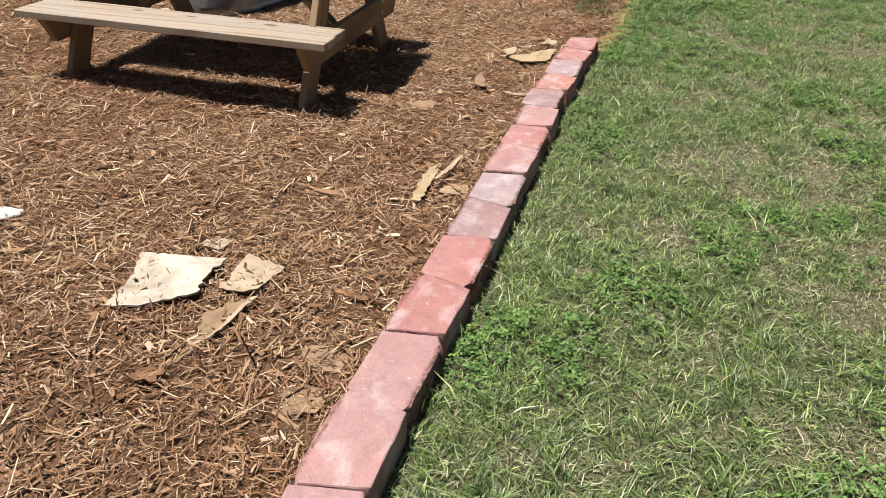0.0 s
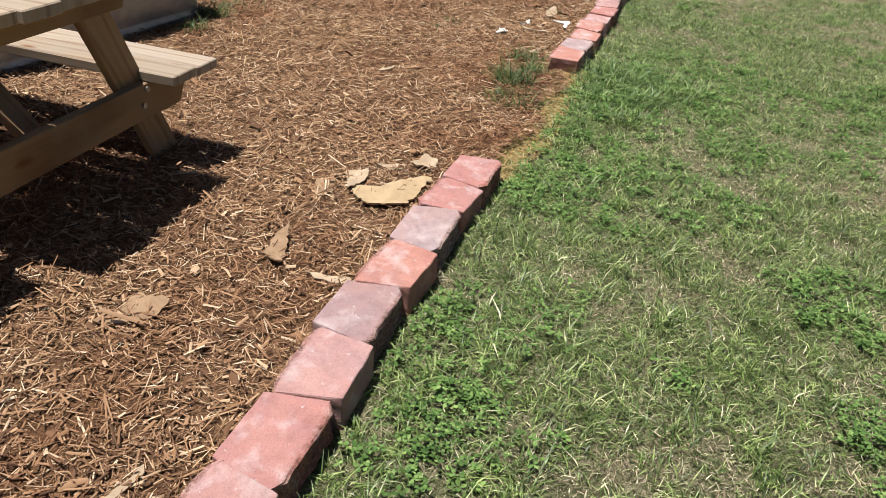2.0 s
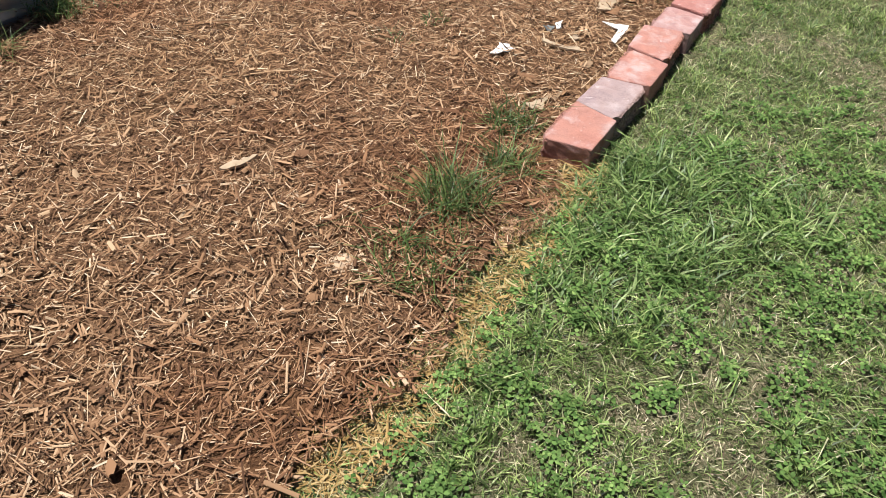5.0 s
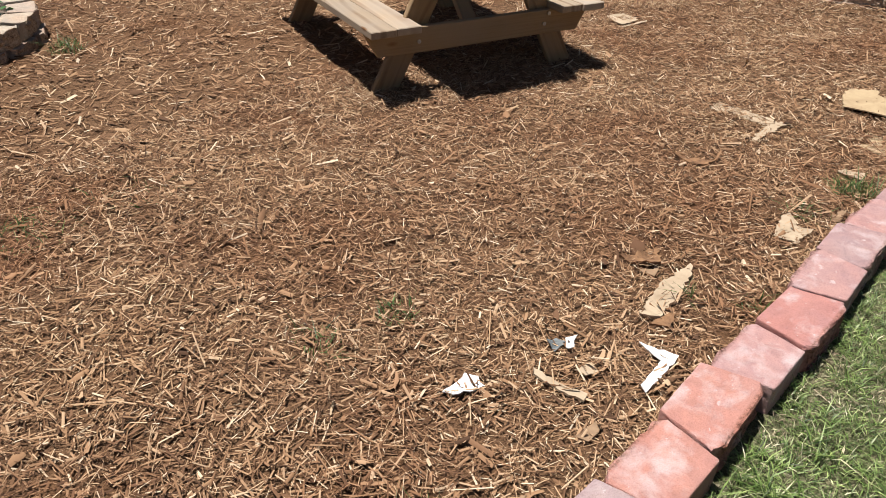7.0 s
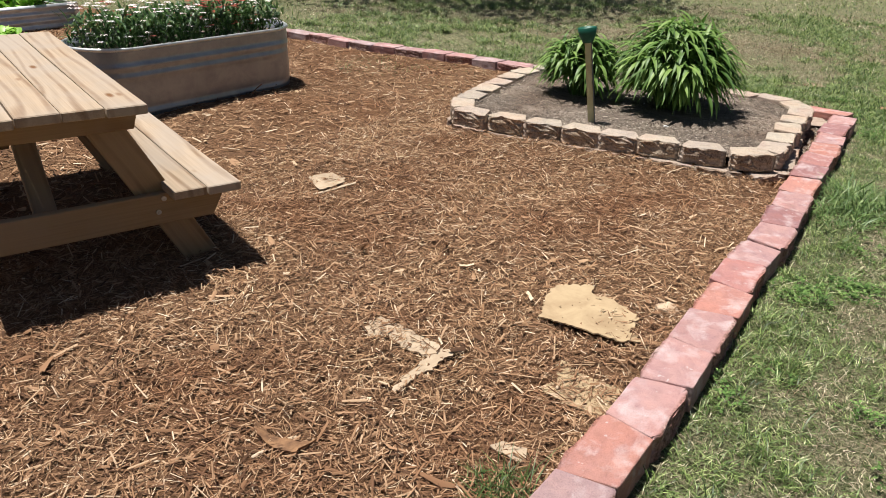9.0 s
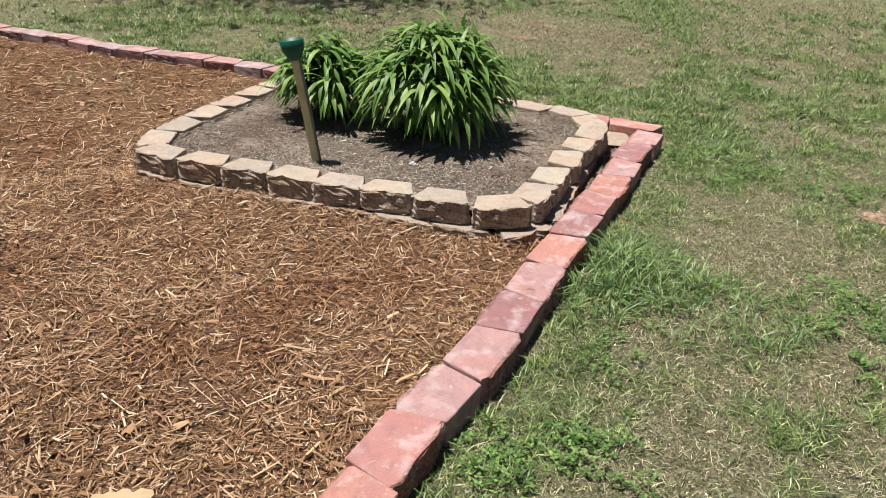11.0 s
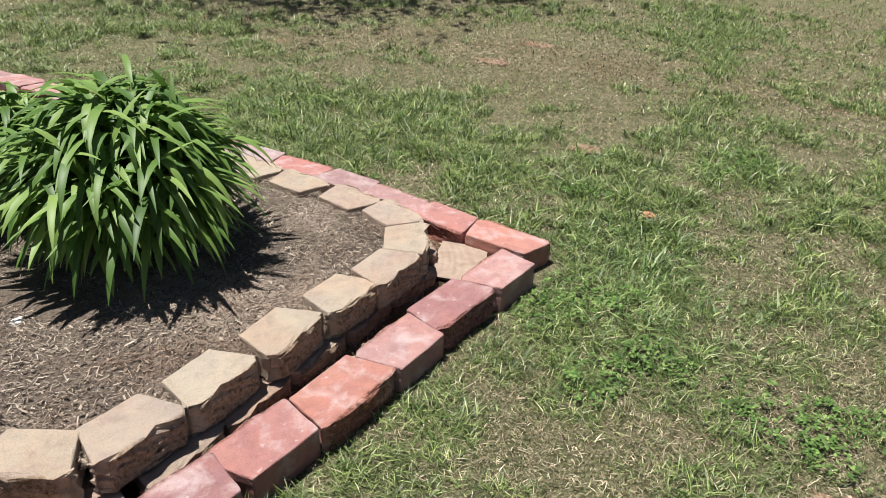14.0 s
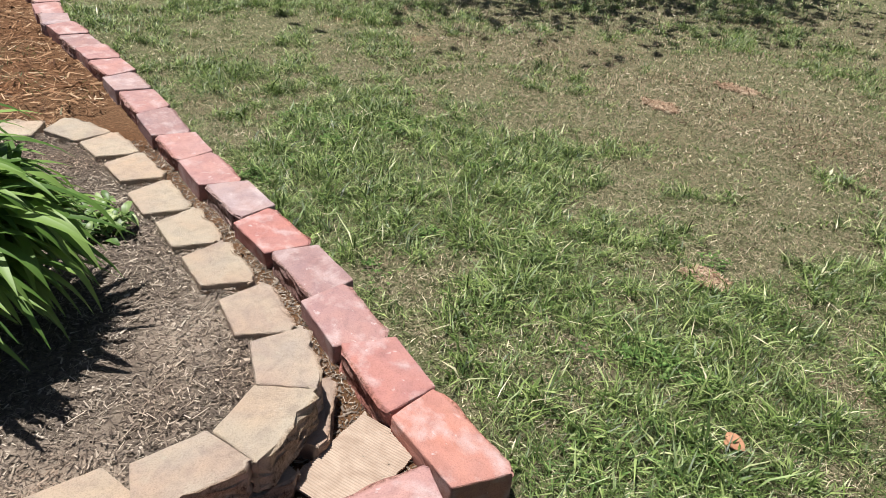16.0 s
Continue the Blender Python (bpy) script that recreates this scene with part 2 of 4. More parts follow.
CARD = plain("tan_cardboard", (0.40, 0.295, 0.175), (0.29, 0.20, 0.115), 9)
DRY_LEAF = plain("dry_leaf", (0.44, 0.23, 0.135), (0.30, 0.14, 0.08), 30)
CARD_PALE = plain("pale_cardboard", (0.42, 0.325, 0.225), (0.30, 0.22, 0.145), 12)
CARD_CREAM = plain("cream_corrugated_card", (0.45, 0.355, 0.285), (0.33, 0.245, 0.19), 16)
CARD_GREY = plain("scorched_cardboard", (0.52, 0.455, 0.37), (0.20, 0.145, 0.10), 5)
CARD_BROWN = plain("brown_cardboard", (0.29, 0.19, 0.115), (0.18, 0.11, 0.065), 14)
BARKSCRAP = plain("bark_scrap", (0.26, 0.14, 0.07), (0.09, 0.045, 0.025), 22)
PAPER = plain("white_paper", (0.80, 0.79, 0.77), (0.62, 0.60, 0.57), 18)
STONE = plain("pale_stone", (0.52, 0.38, 0.26), (0.40, 0.28, 0.19), 14, bump=0.25, depth=0.002)
INK = plain("grey_print", (0.19, 0.20, 0.20), (0.07, 0.08, 0.085), 45)
GALV = plain("galvanised_steel", (0.34, 0.36, 0.39), (0.25, 0.27, 0.30), 8, 0.32, 0.65, 0.05)
GALV_BED = plain("bright_corrugated_steel", (0.66, 0.67, 0.68), (0.50, 0.51, 0.52), 9, 0.5, 0.6, 0.05)
GALV_RIM = plain("worn_steel_rim", (0.72, 0.72, 0.70), (0.55, 0.55, 0.54), 20, 0.35, 0.7, 0.05)
GREEN = plain("green_plastic", (0.012, 0.085, 0.055), (0.008, 0.06, 0.04), 20, 0.4, 0.0, 0.05)
TRUNK = plain("tree_bark", (0.20, 0.14, 0.09), (0.07, 0.05, 0.035), 12, 0.95)
STEELBOLT = plain("zinc_bolt", (0.45, 0.45, 0.45), (0.25, 0.24, 0.22), 60, 0.45, 0.8, 0.1)
TUBE = plain("yellowed_gauge_tube", (0.50, 0.46, 0.26), (0.40, 0.36, 0.20), 9, 0.3, 0.0, 0.03)
WHITE = plain("white_pipe_plastic", (0.78, 0.78, 0.76), (0.66, 0.66, 0.64), 15, 0.45, 0.0, 0.05)


# ---- mesh helpers ----
def part(name, bm, material, parent=None, label="", place=None, smooth=False):
    me = bpy.data.meshes.new(name)
    bm.to_mesh(me)
    bm.free()
    return part_of(name, me, material, parent, label, place, smooth)


def part_of(name, me, material, parent=None, label="", place=None, smooth=False):
    if material and not me.materials:
        me.materials.append(material)
    if smooth:
        me.polygons.foreach_set("use_smooth", [True] * len(me.polygons))
    ob = new(name, me)
    if parent:
        ob.parent = parent
    if place is not None:
        ob.matrix_basis = place
    if label:
        ob["label"] = label
    return ob


def mesh_of(name, verts, faces):
    """A mesh from numpy arrays of vertices and equal-sized faces."""
    verts, faces = np.asarray(verts, np.float32), np.asarray(faces, np.int32)
    me = bpy.data.meshes.new(name)
    n, k = faces.shape
    me.vertices.add(len(verts))
    me.vertices.foreach_set("co", verts.ravel())
    me.loops.add(n * k)
    me.loops.foreach_set("vertex_index", faces.ravel())
    me.polygons.add(n)
    me.polygons.foreach_set("loop_start", np.arange(n, dtype=np.int32) * k)
    me.update(calc_edges=True)
    return me


def box(bm, size, place=None, bevel=0.0, segments=2):
    made = bmesh.ops.create_cube(bm, size=1.0, matrix=(place or Matrix()) @ Matrix.Diagonal((*size, 1)))
    if bevel:
        edges = list({e for v in made["verts"] for e in v.link_edges})
        bmesh.ops.bevel(bm, geom=edges, offset=bevel, segments=segments, affect="EDGES")
    return bm


def tube(bm, points, radius, sides=8, cap=True):
    """A round bar along points, with one radius or one a point."""
    rings = []
    for i, p in enumerate(points):
        d = Vector(points[min(i + 1, len(points) - 1)]) - Vector(points[max(i - 1, 0)])
        q = d.to_track_quat("Z", "Y")
        r = radius[i] if isinstance(radius, (list, tuple)) else radius
        rings.append([bm.verts.new(Vector(p) + q @ Vector((r * math.cos(a), r * math.sin(a), 0))) for a in (2 * math.pi * k / sides for k in range(sides))])
    for a, b in zip(rings, rings[1:]):
        for k in range(sides):
            bm.faces.new((a[k], a[(k + 1) % sides], b[(k + 1) % sides], b[k]))
    if cap:
        bm.faces.new(rings[0][::-1])
        bm.faces.new(rings[-1])
    return bm


# ---- plan ----
ROW_A_Y = [1.25, 1.52, 1.79, 2.08, 2.365, 2.645, 2.925, 3.20, 3.46, 3.73, 3.99, 4.24, 4.50, 4.76, 5.04, 5.27, 5.53]
ROW_B_Y = [7.13, 7.38, 7.65, 7.90, 8.19, 8.44, 8.72, 8.98, 9.25, 9.51, 9.77, 10.05, 10.33, 10.60, 10.89, 11.15, 11.42, 11.67, 11.95, 12.22, 12.50, 12.81, 13.10, 13.37, 13.67, 13.94, 14.25, 14.53]
ROW_C_X = [3.63, 3.31, 3.03, 2.74, 2.44, 2.14, 1.84, 1.54, 1.26, 0.93, 0.62, 0.33, 0.05, -0.24, -0.53, -0.82, -1.10, -1.39, -1.67, -1.96, -2.25, -2.53, -2.82, -3.1, -3.4, -3.7, -4.0, -4.3]
EDGE_Y = [-3.0, 1.25, 1.79, 2.37, 2.92, 3.46, 3.99, 4.50, 5.04, 5.53, 6.3, 7.13, 7.65, 8.19, 8.72, 9.25, 9.77, 10.33, 10.89, 11.42, 11.95, 12.45, 12.81, 13.10, 13.66, 14.22, 14.6]
EDGE_X = [-0.7, 0.36, 0.47, 0.60, 0.745, 0.86, 0.985, 1.09, 1.225, 1.37, 1.60, 1.79, 1.945, 2.085, 2.215, 2.34, 2.515, 2.66, 2.785, 2.90, 3.05, 3.14, 3.22, 3.275, 3.395, 3.515, 3.59]
BACK_X = [-6.0, -2.15, -1.6, -0.8, -0.15, 0.3, 0.9, 1.5, 2.1, 2.7, 3.3, 3.65]
BACK_Y = [16.2, 15.62, 15.53, 15.34, 15.29, 15.24, 15.14, 15.03, 14.94, 14.85, 14.69, 14.62]


def edge_x(y):
    return np.interp(y, EDGE_Y, EDGE_X)


def back_y(x):
    return np.interp(x, BACK_X, BACK_Y)


def in_bark(x, y, inset=0.0):
    """True where the bark lies."""
    return (x < edge_x(y) - inset) & (y < back_y(x) - inset)


def lumps(x, y):
    """Small rises of the loose bark, in metres."""
    rise = 0.045 * np.exp(-np.maximum(0.0, 12.75 - y) / 0.28) * (1 / (1 + np.exp(-(x - 0.7) / 0.08))) / (1 + np.exp(np.minimum(30, (y - 12.95) / 0.03))) / (1 + np.exp(np.minimum(30, (x - edge_x(y) + 0.22) / 0.04))) + 0.012 * np.exp(-np.maximum(0.0, edge_x(y) - 0.09 - x) / 0.12)
    return rise + (0.007 * np.sin(3.1 * x + 1.7 * y) + 0.006 * np.sin(5.3 * y - 2.2 * x + 1.0) + 0.004 * np.sin(11 * x + 7 * y) + 0.003 * np.sin(17 * y - 13 * x))


def outline(points, radius, steps=6):
    """A closed run of points round a polygon with rounded corners."""
    run, n = [], len(points)
    for i in range(n):
        p, a, b = Vector(points[i]), Vector(points[i - 1]), Vector(points[(i + 1) % n])
        u, v = (a - p).normalized(), (b - p).normalized()
        half = math.acos(max(-1, min(1, u.dot(v)))) / 2
        cut = radius / math.tan(half)
        mid = p + (u + v).normalized() * (radius / math.sin(half))
        s0, s1 = p + u * cut - mid, p + v * cut - mid
        a0 = math.atan2(s0.y, s0.x)
        turn = (math.atan2(s1.y, s1.x) - a0 + math.pi) % (2 * math.pi) - math.pi
        run += [(mid.x + radius * math.cos(a0 + turn * k / steps), mid.y + radius * math.sin(a0 + turn * k / steps)) for k in range(steps + 1)]
    return run


RING = outline([(0.92, 12.95), (3.04, 12.80), (3.235, 14.47), (1.16, 14.78)], 0.25)


def resample(run, pitch, joint=None, shift=0.0):
    """Even steps along a closed run: places and headings; one joint falls at the point given."""
    p = np.array(run + run[:1])
    d = np.hypot(*np.diff(p, axis=0).T)
    at = np.concatenate(([0], np.cumsum(d)))
    n = round(at[-1] / pitch)
    first = at[np.argmin(np.hypot(p[:, 0] - joint[0], p[:, 1] - joint[1]))] if joint else 0.0
    s = (first + (np.arange(n) + 0.5 + shift) * at[-1] / n) % at[-1]
    e = 0.03
    x, y = np.interp(s, at, p[:, 0]), np.interp(s, at, p[:, 1])
    x1, y1 = np.interp((s + e) % at[-1], at, p[:, 0]), np.interp((s + e) % at[-1], at, p[:, 1])
    x0, y0 = np.interp((s - e) % at[-1], at, p[:, 0]), np.interp((s - e) % at[-1], at, p[:, 1])
    return list(zip(x, y, np.degrees(np.arctan2(y1 - y0, x1 - x0)))), at[-1] / n


def in_ring(x, y, grow=1.0):
    """Inside the block-walled bed, or that bed grown about its middle."""
    run = (np.array(RING) - (2.09, 13.74)) * grow + (2.09, 13.74)
    hit = np.zeros(x.shape, bool)
    x0, y0 = run[-1]
    for x1, y1 in run:
        hit ^= ((y1 > y) != (y0 > y)) & (x < (x0 - x1) * (y - y1) / (y0 - y1 + 1e-9) + x1)
        x0, y0 = x1, y1
    return hit


# ---- ground ----
bm = bmesh.new()
bmesh.ops.create_grid(bm, x_segments=40, y_segments=40, size=150)
tagged(part("ground", bm, LAWN, place=pose(0, 8, 0)), "patchy mown lawn over reddish clay soil", "ground", kind="structure")

step = 0.06
gx, gy = np.arange(-8, 3.66, step), np.arange(-3, 16.2, step)
X, Y = np.meshgrid(gx, gy, indexing="ij")
inside = in_bark(X, Y, -0.02)
Z = np.where(inside, 0.024 + lumps(X, Y), 0.0)
V = np.stack([X, Y, Z], -1).reshape(-1, 3)
I = np.arange(V.shape[0]).reshape(X.shape)
F = np.stack([I[:-1, :-1], I[1:, :-1], I[1:, 1:], I[:-1, 1:]], -1)
keep = inside[:-1, :-1] & inside[1:, :-1] & inside[1:, 1:] & inside[:-1, 1:]
me = mesh_of("bark_bed", V, F[keep])
tagged(part_of("bark_bed", me, BARK_FLOOR, smooth=True), "brown bark mulch bed covering the yard", "mulch bed", kind="structure")


# ---- concrete blocks ----
def block_mesh(name, long, short, depth, height, seed, chip):
    """A retaining-wall block: long split face at -y, short smooth face at +y."""
    rng = np.random.default_rng(seed)
    bm = bmesh.new()
    bmesh.ops.create_cube(bm, size=1.0)
    bmesh.ops.subdivide_edges(bm, edges=bm.edges[:], cuts=9, use_grid_fill=True)
    r = 0.005
    off = Vector(rng.uniform(0, 50, 3))
    for v in bm.verts:
        q = []
        for c, size in zip(v.co, (1.0, depth, height)):
            k = round(abs(c) * 10)
            full = size / 2
            band = r * (1.0 if size != 1.0 else 1.0 / short)
            q.append(math.copysign((0, 0.26 * full, 0.52 * full, 0.78 * full, full - band, full)[k], c))
        t = 0.5 - q[1] / depth
        half = (short + (long - short) * min(1.0, t * 1.12)) / 2
        p = Vector((q[0] * 2 * half, q[1], q[2]))
        inner = Vector((max(-half + r, min(half - r, p.x)), max(-depth / 2 + r, min(depth / 2 - r, p.y)), max(-height / 2 + r, min(height / 2 - r, p.z))))
        d = p - inner
        if d.length > r * 1.01:
            p = inner + d.normalized() * r
        face = max(0.0, (t - 0.86) / 0.14)
        n1, n2 = noise.noise_vector(p * 24 + off), noise.noise_vector(p * 75 + off)
        n3 = noise.noise_vector(p * 140 + off)
        p += n1 * 0.0012 + n2 * 0.0013 + n3 * 0.0008 + face * chip * (n1 * 0.005 + n2 * 0.008 + n3 * 0.011)
        if face > 0.5:
            p.y += 0.030 * chip * max(0.0, abs(p.x) / half - 0.78) / 0.22
        v.co = p + Vector((0, 0, height / 2))
    me = bpy.data.meshes.new(name)
    bm.to_mesh(me)
    bm.free()
    return me


RED_SHAPES = [block_mesh("brick", 0.292, 0.228, 0.180, 0.105, 10 + i, 0.6) for i in range(5)]
TAN_SHAPES = [block_mesh("block", 0.272, 0.182, 0.168, 0.10, 30 + i, 1.0) for i in range(5)]
for me in RED_SHAPES:
    me.materials.append(RED)
rng = np.random.default_rng(4)


# orange, red, pink, mauve, grey and dark blocks
TONES = {"O": (0.455, 0.228, 0.185), "R": (0.425, 0.212, 0.188), "P": (0.435, 0.258, 0.238), "M": (0.365, 0.242, 0.232), "G": (0.40, 0.295, 0.285), "D": (0.335, 0.175, 0.166)}


def edging(name, label, ends, flips, tones):
    """A run of blocks end to end, turned about and coloured as flips and tones say."""
    x = sum(p[0] for p in ends) / len(ends)
    y = sum(p[1] for p in ends) / len(ends)
    row = tagged(new(name), label, "edging")
    row.matrix_basis = pose(x, y, 0)
    for i, (a, b) in enumerate(zip(ends, ends[1:])):
        mid, d = (Vector(a) + Vector(b)) / 2, Vector(b) - Vector(a)
        yaw = math.degrees(math.atan2(d.y, d.x)) + (0 if flips[i % len(flips)] == "R" else 180) + rng.normal(0, 1.6)
        stretch = d.length / 0.267
        side = Vector((-d.y, d.x)).normalized() * rng.normal(0, 0.006)
        ob = new("brick", RED_SHAPES[int(rng.integers(5))])
        ob.parent = row
        ob.color = (*(Vector(TONES[tones[i % len(tones)]]) * rng.uniform(0.95, 1.05)), 1)
        ob.matrix_basis = pose(mid.x - x + side.x, mid.y - y + side.y, -0.006 + rng.uniform(-0.006, 0.004), rng.normal(0, 1.0), rng.normal(0, 0.8), yaw) @ Matrix.Diagonal((stretch, 1, 1, 1))
    return row


edging("brick_edging", "low row of red concrete blocks along the lawn, first stretch", [(float(edge_x(y)), y) for y in ROW_A_Y], "LR", "RPPPRRMGPRPMOGRR")
edging("brick_edging", "low row of red concrete blocks between bark and lawn", [(float(edge_x(y)), y) for y in ROW_B_Y], "LRLRLRLRLRLRLRLRLRLRRLLRLRL", "OGOOPRPMPMOPPPORPPDPODROPDP")
edging("brick_edging", "low row of red concrete blocks behind the planting beds", [(x, float(back_y(x))) for x in ROW_C_X], "RL", "ORPMRGPPMPGPPMPGPPGMPPGPP")


# the bed's upper course, block by block: place and heading, the split face outward
TOP_COURSE = [(1.08, 12.97, -14), (1.35, 12.935, -3), (1.60, 12.92, -1), (1.86, 12.90, -3), (2.10, 12.885, -1), (2.345, 12.87, 2), (2.615, 12.857, 2), (2.885, 12.865, 22),
              (3.02, 13.045, 78), (3.068, 13.30, 84), (3.118, 13.575, 86), (3.165, 13.845, 84), (3.222, 14.075, 84), (3.195, 14.30, 115), (3.046, 14.46, 152),
              (2.805, 14.522, 164), (2.522, 14.562, 168), (2.256, 14.61, 170), (1.994, 14.64, 171), (1.705, 14.672, 174), (1.442, 14.692, 178), (1.205, 14.65, 201),
              (1.055, 14.44, 248), (1.01, 14.17, 262), (0.98, 13.91, 263), (0.955, 13.65, 265), (0.935, 13.39, 266), (0.945, 13.14, 288)]


def planter_ring(name, label, run, pitch, lip, joint=None, upper=None):
    """Two courses of tan blocks round a bed."""
    x, y = np.mean(run, axis=0)
    ring = tagged(new(name), label, "planter")
    ring.matrix_basis = pose(x, y, 0)
    for course, (z, mat) in enumerate(((-0.012, PINK), (0.094, TAN))):
        spots, step = resample(run, pitch, joint, 0.5 * (1 - course))
        loose = 1.0
        if course and upper:
            spots, step, loose = upper, 0.266, 0.3
        for px, py, yaw in spots:
            ob = new("block", TAN_SHAPES[int(rng.integers(5))])
            if not ob.data.materials:
                ob.data.materials.append(TAN)
            ob.parent = ring
            a = radians(yaw)
            out = lip * (1 - course) + rng.normal(0, 0.006) * loose
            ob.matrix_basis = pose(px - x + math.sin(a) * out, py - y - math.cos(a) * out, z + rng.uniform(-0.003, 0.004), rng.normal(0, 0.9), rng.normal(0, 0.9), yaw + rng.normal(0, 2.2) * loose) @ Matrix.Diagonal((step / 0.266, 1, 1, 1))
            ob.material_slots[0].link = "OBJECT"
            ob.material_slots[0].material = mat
    return ring


planter_ring("planter_ring", "raised planting bed walled with two courses of tan concrete blocks", RING, 0.268, 0.014, (3.03, 12.86), TOP_COURSE)
ROUND = [(-2.75 + 0.62 * math.cos(a), 8.75 + 0.62 * math.sin(a)) for a in (2 * math.pi * k / 40 for k in range(40))]
planter_ring("planter_ring", "round tan concrete block planter with low dark plants", ROUND, 0.268, 0.015)


def soil_bed(name, run, z, label, seed):
    """A lumpy fill of soil inside a closed run."""
    cx, cy = np.mean(run, axis=0)
    bm = bmesh.new()
    rings = []
    for k in range(1, 15):
        f = k / 14
        rings.append([bm.verts.new((cx + (x - cx) * f, cy + (y - cy) * f, z + 0.012 * noise.noise((x * f * 5 + seed, y * f * 5, f * 7)) + 0.02 * (1 - f ** 4))) for x, y in run])
    top = bm.verts.new((cx, cy, z + 0.02))
    n = len(run)
    for k in range(n):
        bm.faces.new((top, rings[0][k], rings[0][(k + 1) % n]))
        for a, b in zip(rings, rings[1:]):
            bm.faces.new((a[k], b[k], b[(k + 1) % n], a[(k + 1) % n]))
    return tagged(part(name, bm, SOIL, smooth=True), label, "soil", kind="structure")


soil_bed("bed_soil", RING, 0.155, "dry grey-brown soil with fine bark crumbs", 1)
soil_bed("bed_soil", ROUND, 0.13, "dark soil inside the round planter", 2)


# ---- picnic tables ----
def board_mesh(length, width, thick, seed, cut=0.0):
    """A sawn board along x, a little uneven, with eased edges; cut: slope of both end cuts."""
    bm = box(bmesh.new(), (length, width, thick), bevel=0.004, segments=1)
    bmesh.ops.subdivide_edges(bm, edges=[e for e in bm.edges if abs(e.verts[0].co.x - e.verts[1].co.x) > length * 0.5], cuts=5)
    for v in bm.verts:
        v.co += noise.noise_vector(Vector((v.co.x * 2.2, v.co.y, v.co.z)) + Vector((seed * 3.7, 0, 0))) * 0.0022
        if cut and v.co.z < 0:
            v.co.x *= 1 - cut
    return bm


def beam(name, a, b, width, thick, parent, seed, material=None):
    """A board from a to b, set on edge along the line between them."""
    a, b = Vector(a), Vector(b)
    d = b - a
    x = d.normalized()
    y = Vector((1, 0, 0)) if abs(x.x) < 0.9 else Vector((0, 1, 0))
    z = x.cross(y).normalized()
    y = z.cross(x)
    m = Matrix((x, z, y)).transposed().to_4x4()
    return part(name, board_mesh(d.length, width, thick, seed), material or WOOD_RAW_SHADED, parent, place=Matrix.Translation((a + b) / 2) @ m)


def picnic_table(label, place):
    """Long axis along x; seats on both sides along y."""
    table = tagged(new("picnic_table"), label, "picnic table", group="picnic tables")
    top, seat, length = 0.775, 0.40, 1.74
    for k in range(5):
        part("top_board", board_mesh(length + (0.012, -0.008, 0.004, 0.014, -0.010)[k], 0.147, 0.038, 1 + k), WOOD, table, place=pose(0, (k - 2) * 0.151, top - 0.019, 0, (k % 3 - 1) * 0.15, 0))
    for side in (-1, 1):
        for k in range(2):
            part("seat_board", board_mesh(length - 0.01 * k, 0.139, 0.038, 9 + k + side), WOOD, table, place=pose(0.004 * k, side * (0.715 - 0.07 - 0.144 * k), seat - 0.019))
    for end in (-1, 1):
        x = end * 0.69
        part("seat_beam", board_mesh(1.40, 0.038, 0.135, 20 + end, 0.10), WOOD_RAW_SHADED, table, place=pose(x + end * 0.04, 0, seat - 0.038 - 0.0685, 0, 0, 90))
        part("top_cleat", board_mesh(0.74, 0.038, 0.088, 24 + end, 0.06), WOOD_RAW_SHADED, table, place=pose(x + end * 0.04, 0, top - 0.039 - 0.044, 0, 0, 90))
        for side in (-1, 1):
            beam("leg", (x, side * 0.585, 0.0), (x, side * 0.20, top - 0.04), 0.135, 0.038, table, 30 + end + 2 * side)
            for up in (0.02, 0.075):
                bm = bmesh.new()
                y = side * (0.385 + up * 0.5)
                bmesh.ops.create_cone(bm, cap_ends=True, segments=10, radius1=0.011, radius2=0.009, depth=0.008, matrix=pose(0, 0, 0, 0, 90, 0))
                part("bolt", bm, STEELBOLT, table, "zinc bolt head", pose(x + end * 0.063, y, 0.265 + up))
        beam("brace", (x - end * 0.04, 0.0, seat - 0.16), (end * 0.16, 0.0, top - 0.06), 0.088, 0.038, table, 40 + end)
    part("middle_cleat", board_mesh(0.70, 0.038, 0.088, 50), WOOD_RAW_SHADED, table, place=pose(0, 0, top - 0.039 - 0.044, 0, 0, 90))
    table.matrix_basis = place
    return table


table = picnic_table("weathered pine picnic table with fixed benches on bark mulch", pose(-0.72, 4.96, 0.0, 0, 0, 168.6))
copy_thing(table, pose(-0.29, 10.50, 0.0, 0, 0, 147.3))


# ---- stock tanks and raised beds ----
def oval(length, width, n=48):
    """Points round an oval with straight sides, long axis along x."""
    r, half = width / 2, (length - width) / 2
    pts = []
    for k in range(n):
        a = 2 * math.pi * (k + 0.5) / n
        pts.append((math.copysign(half, math.cos(a)) + r * math.cos(a), r * math.sin(a)))
    return pts


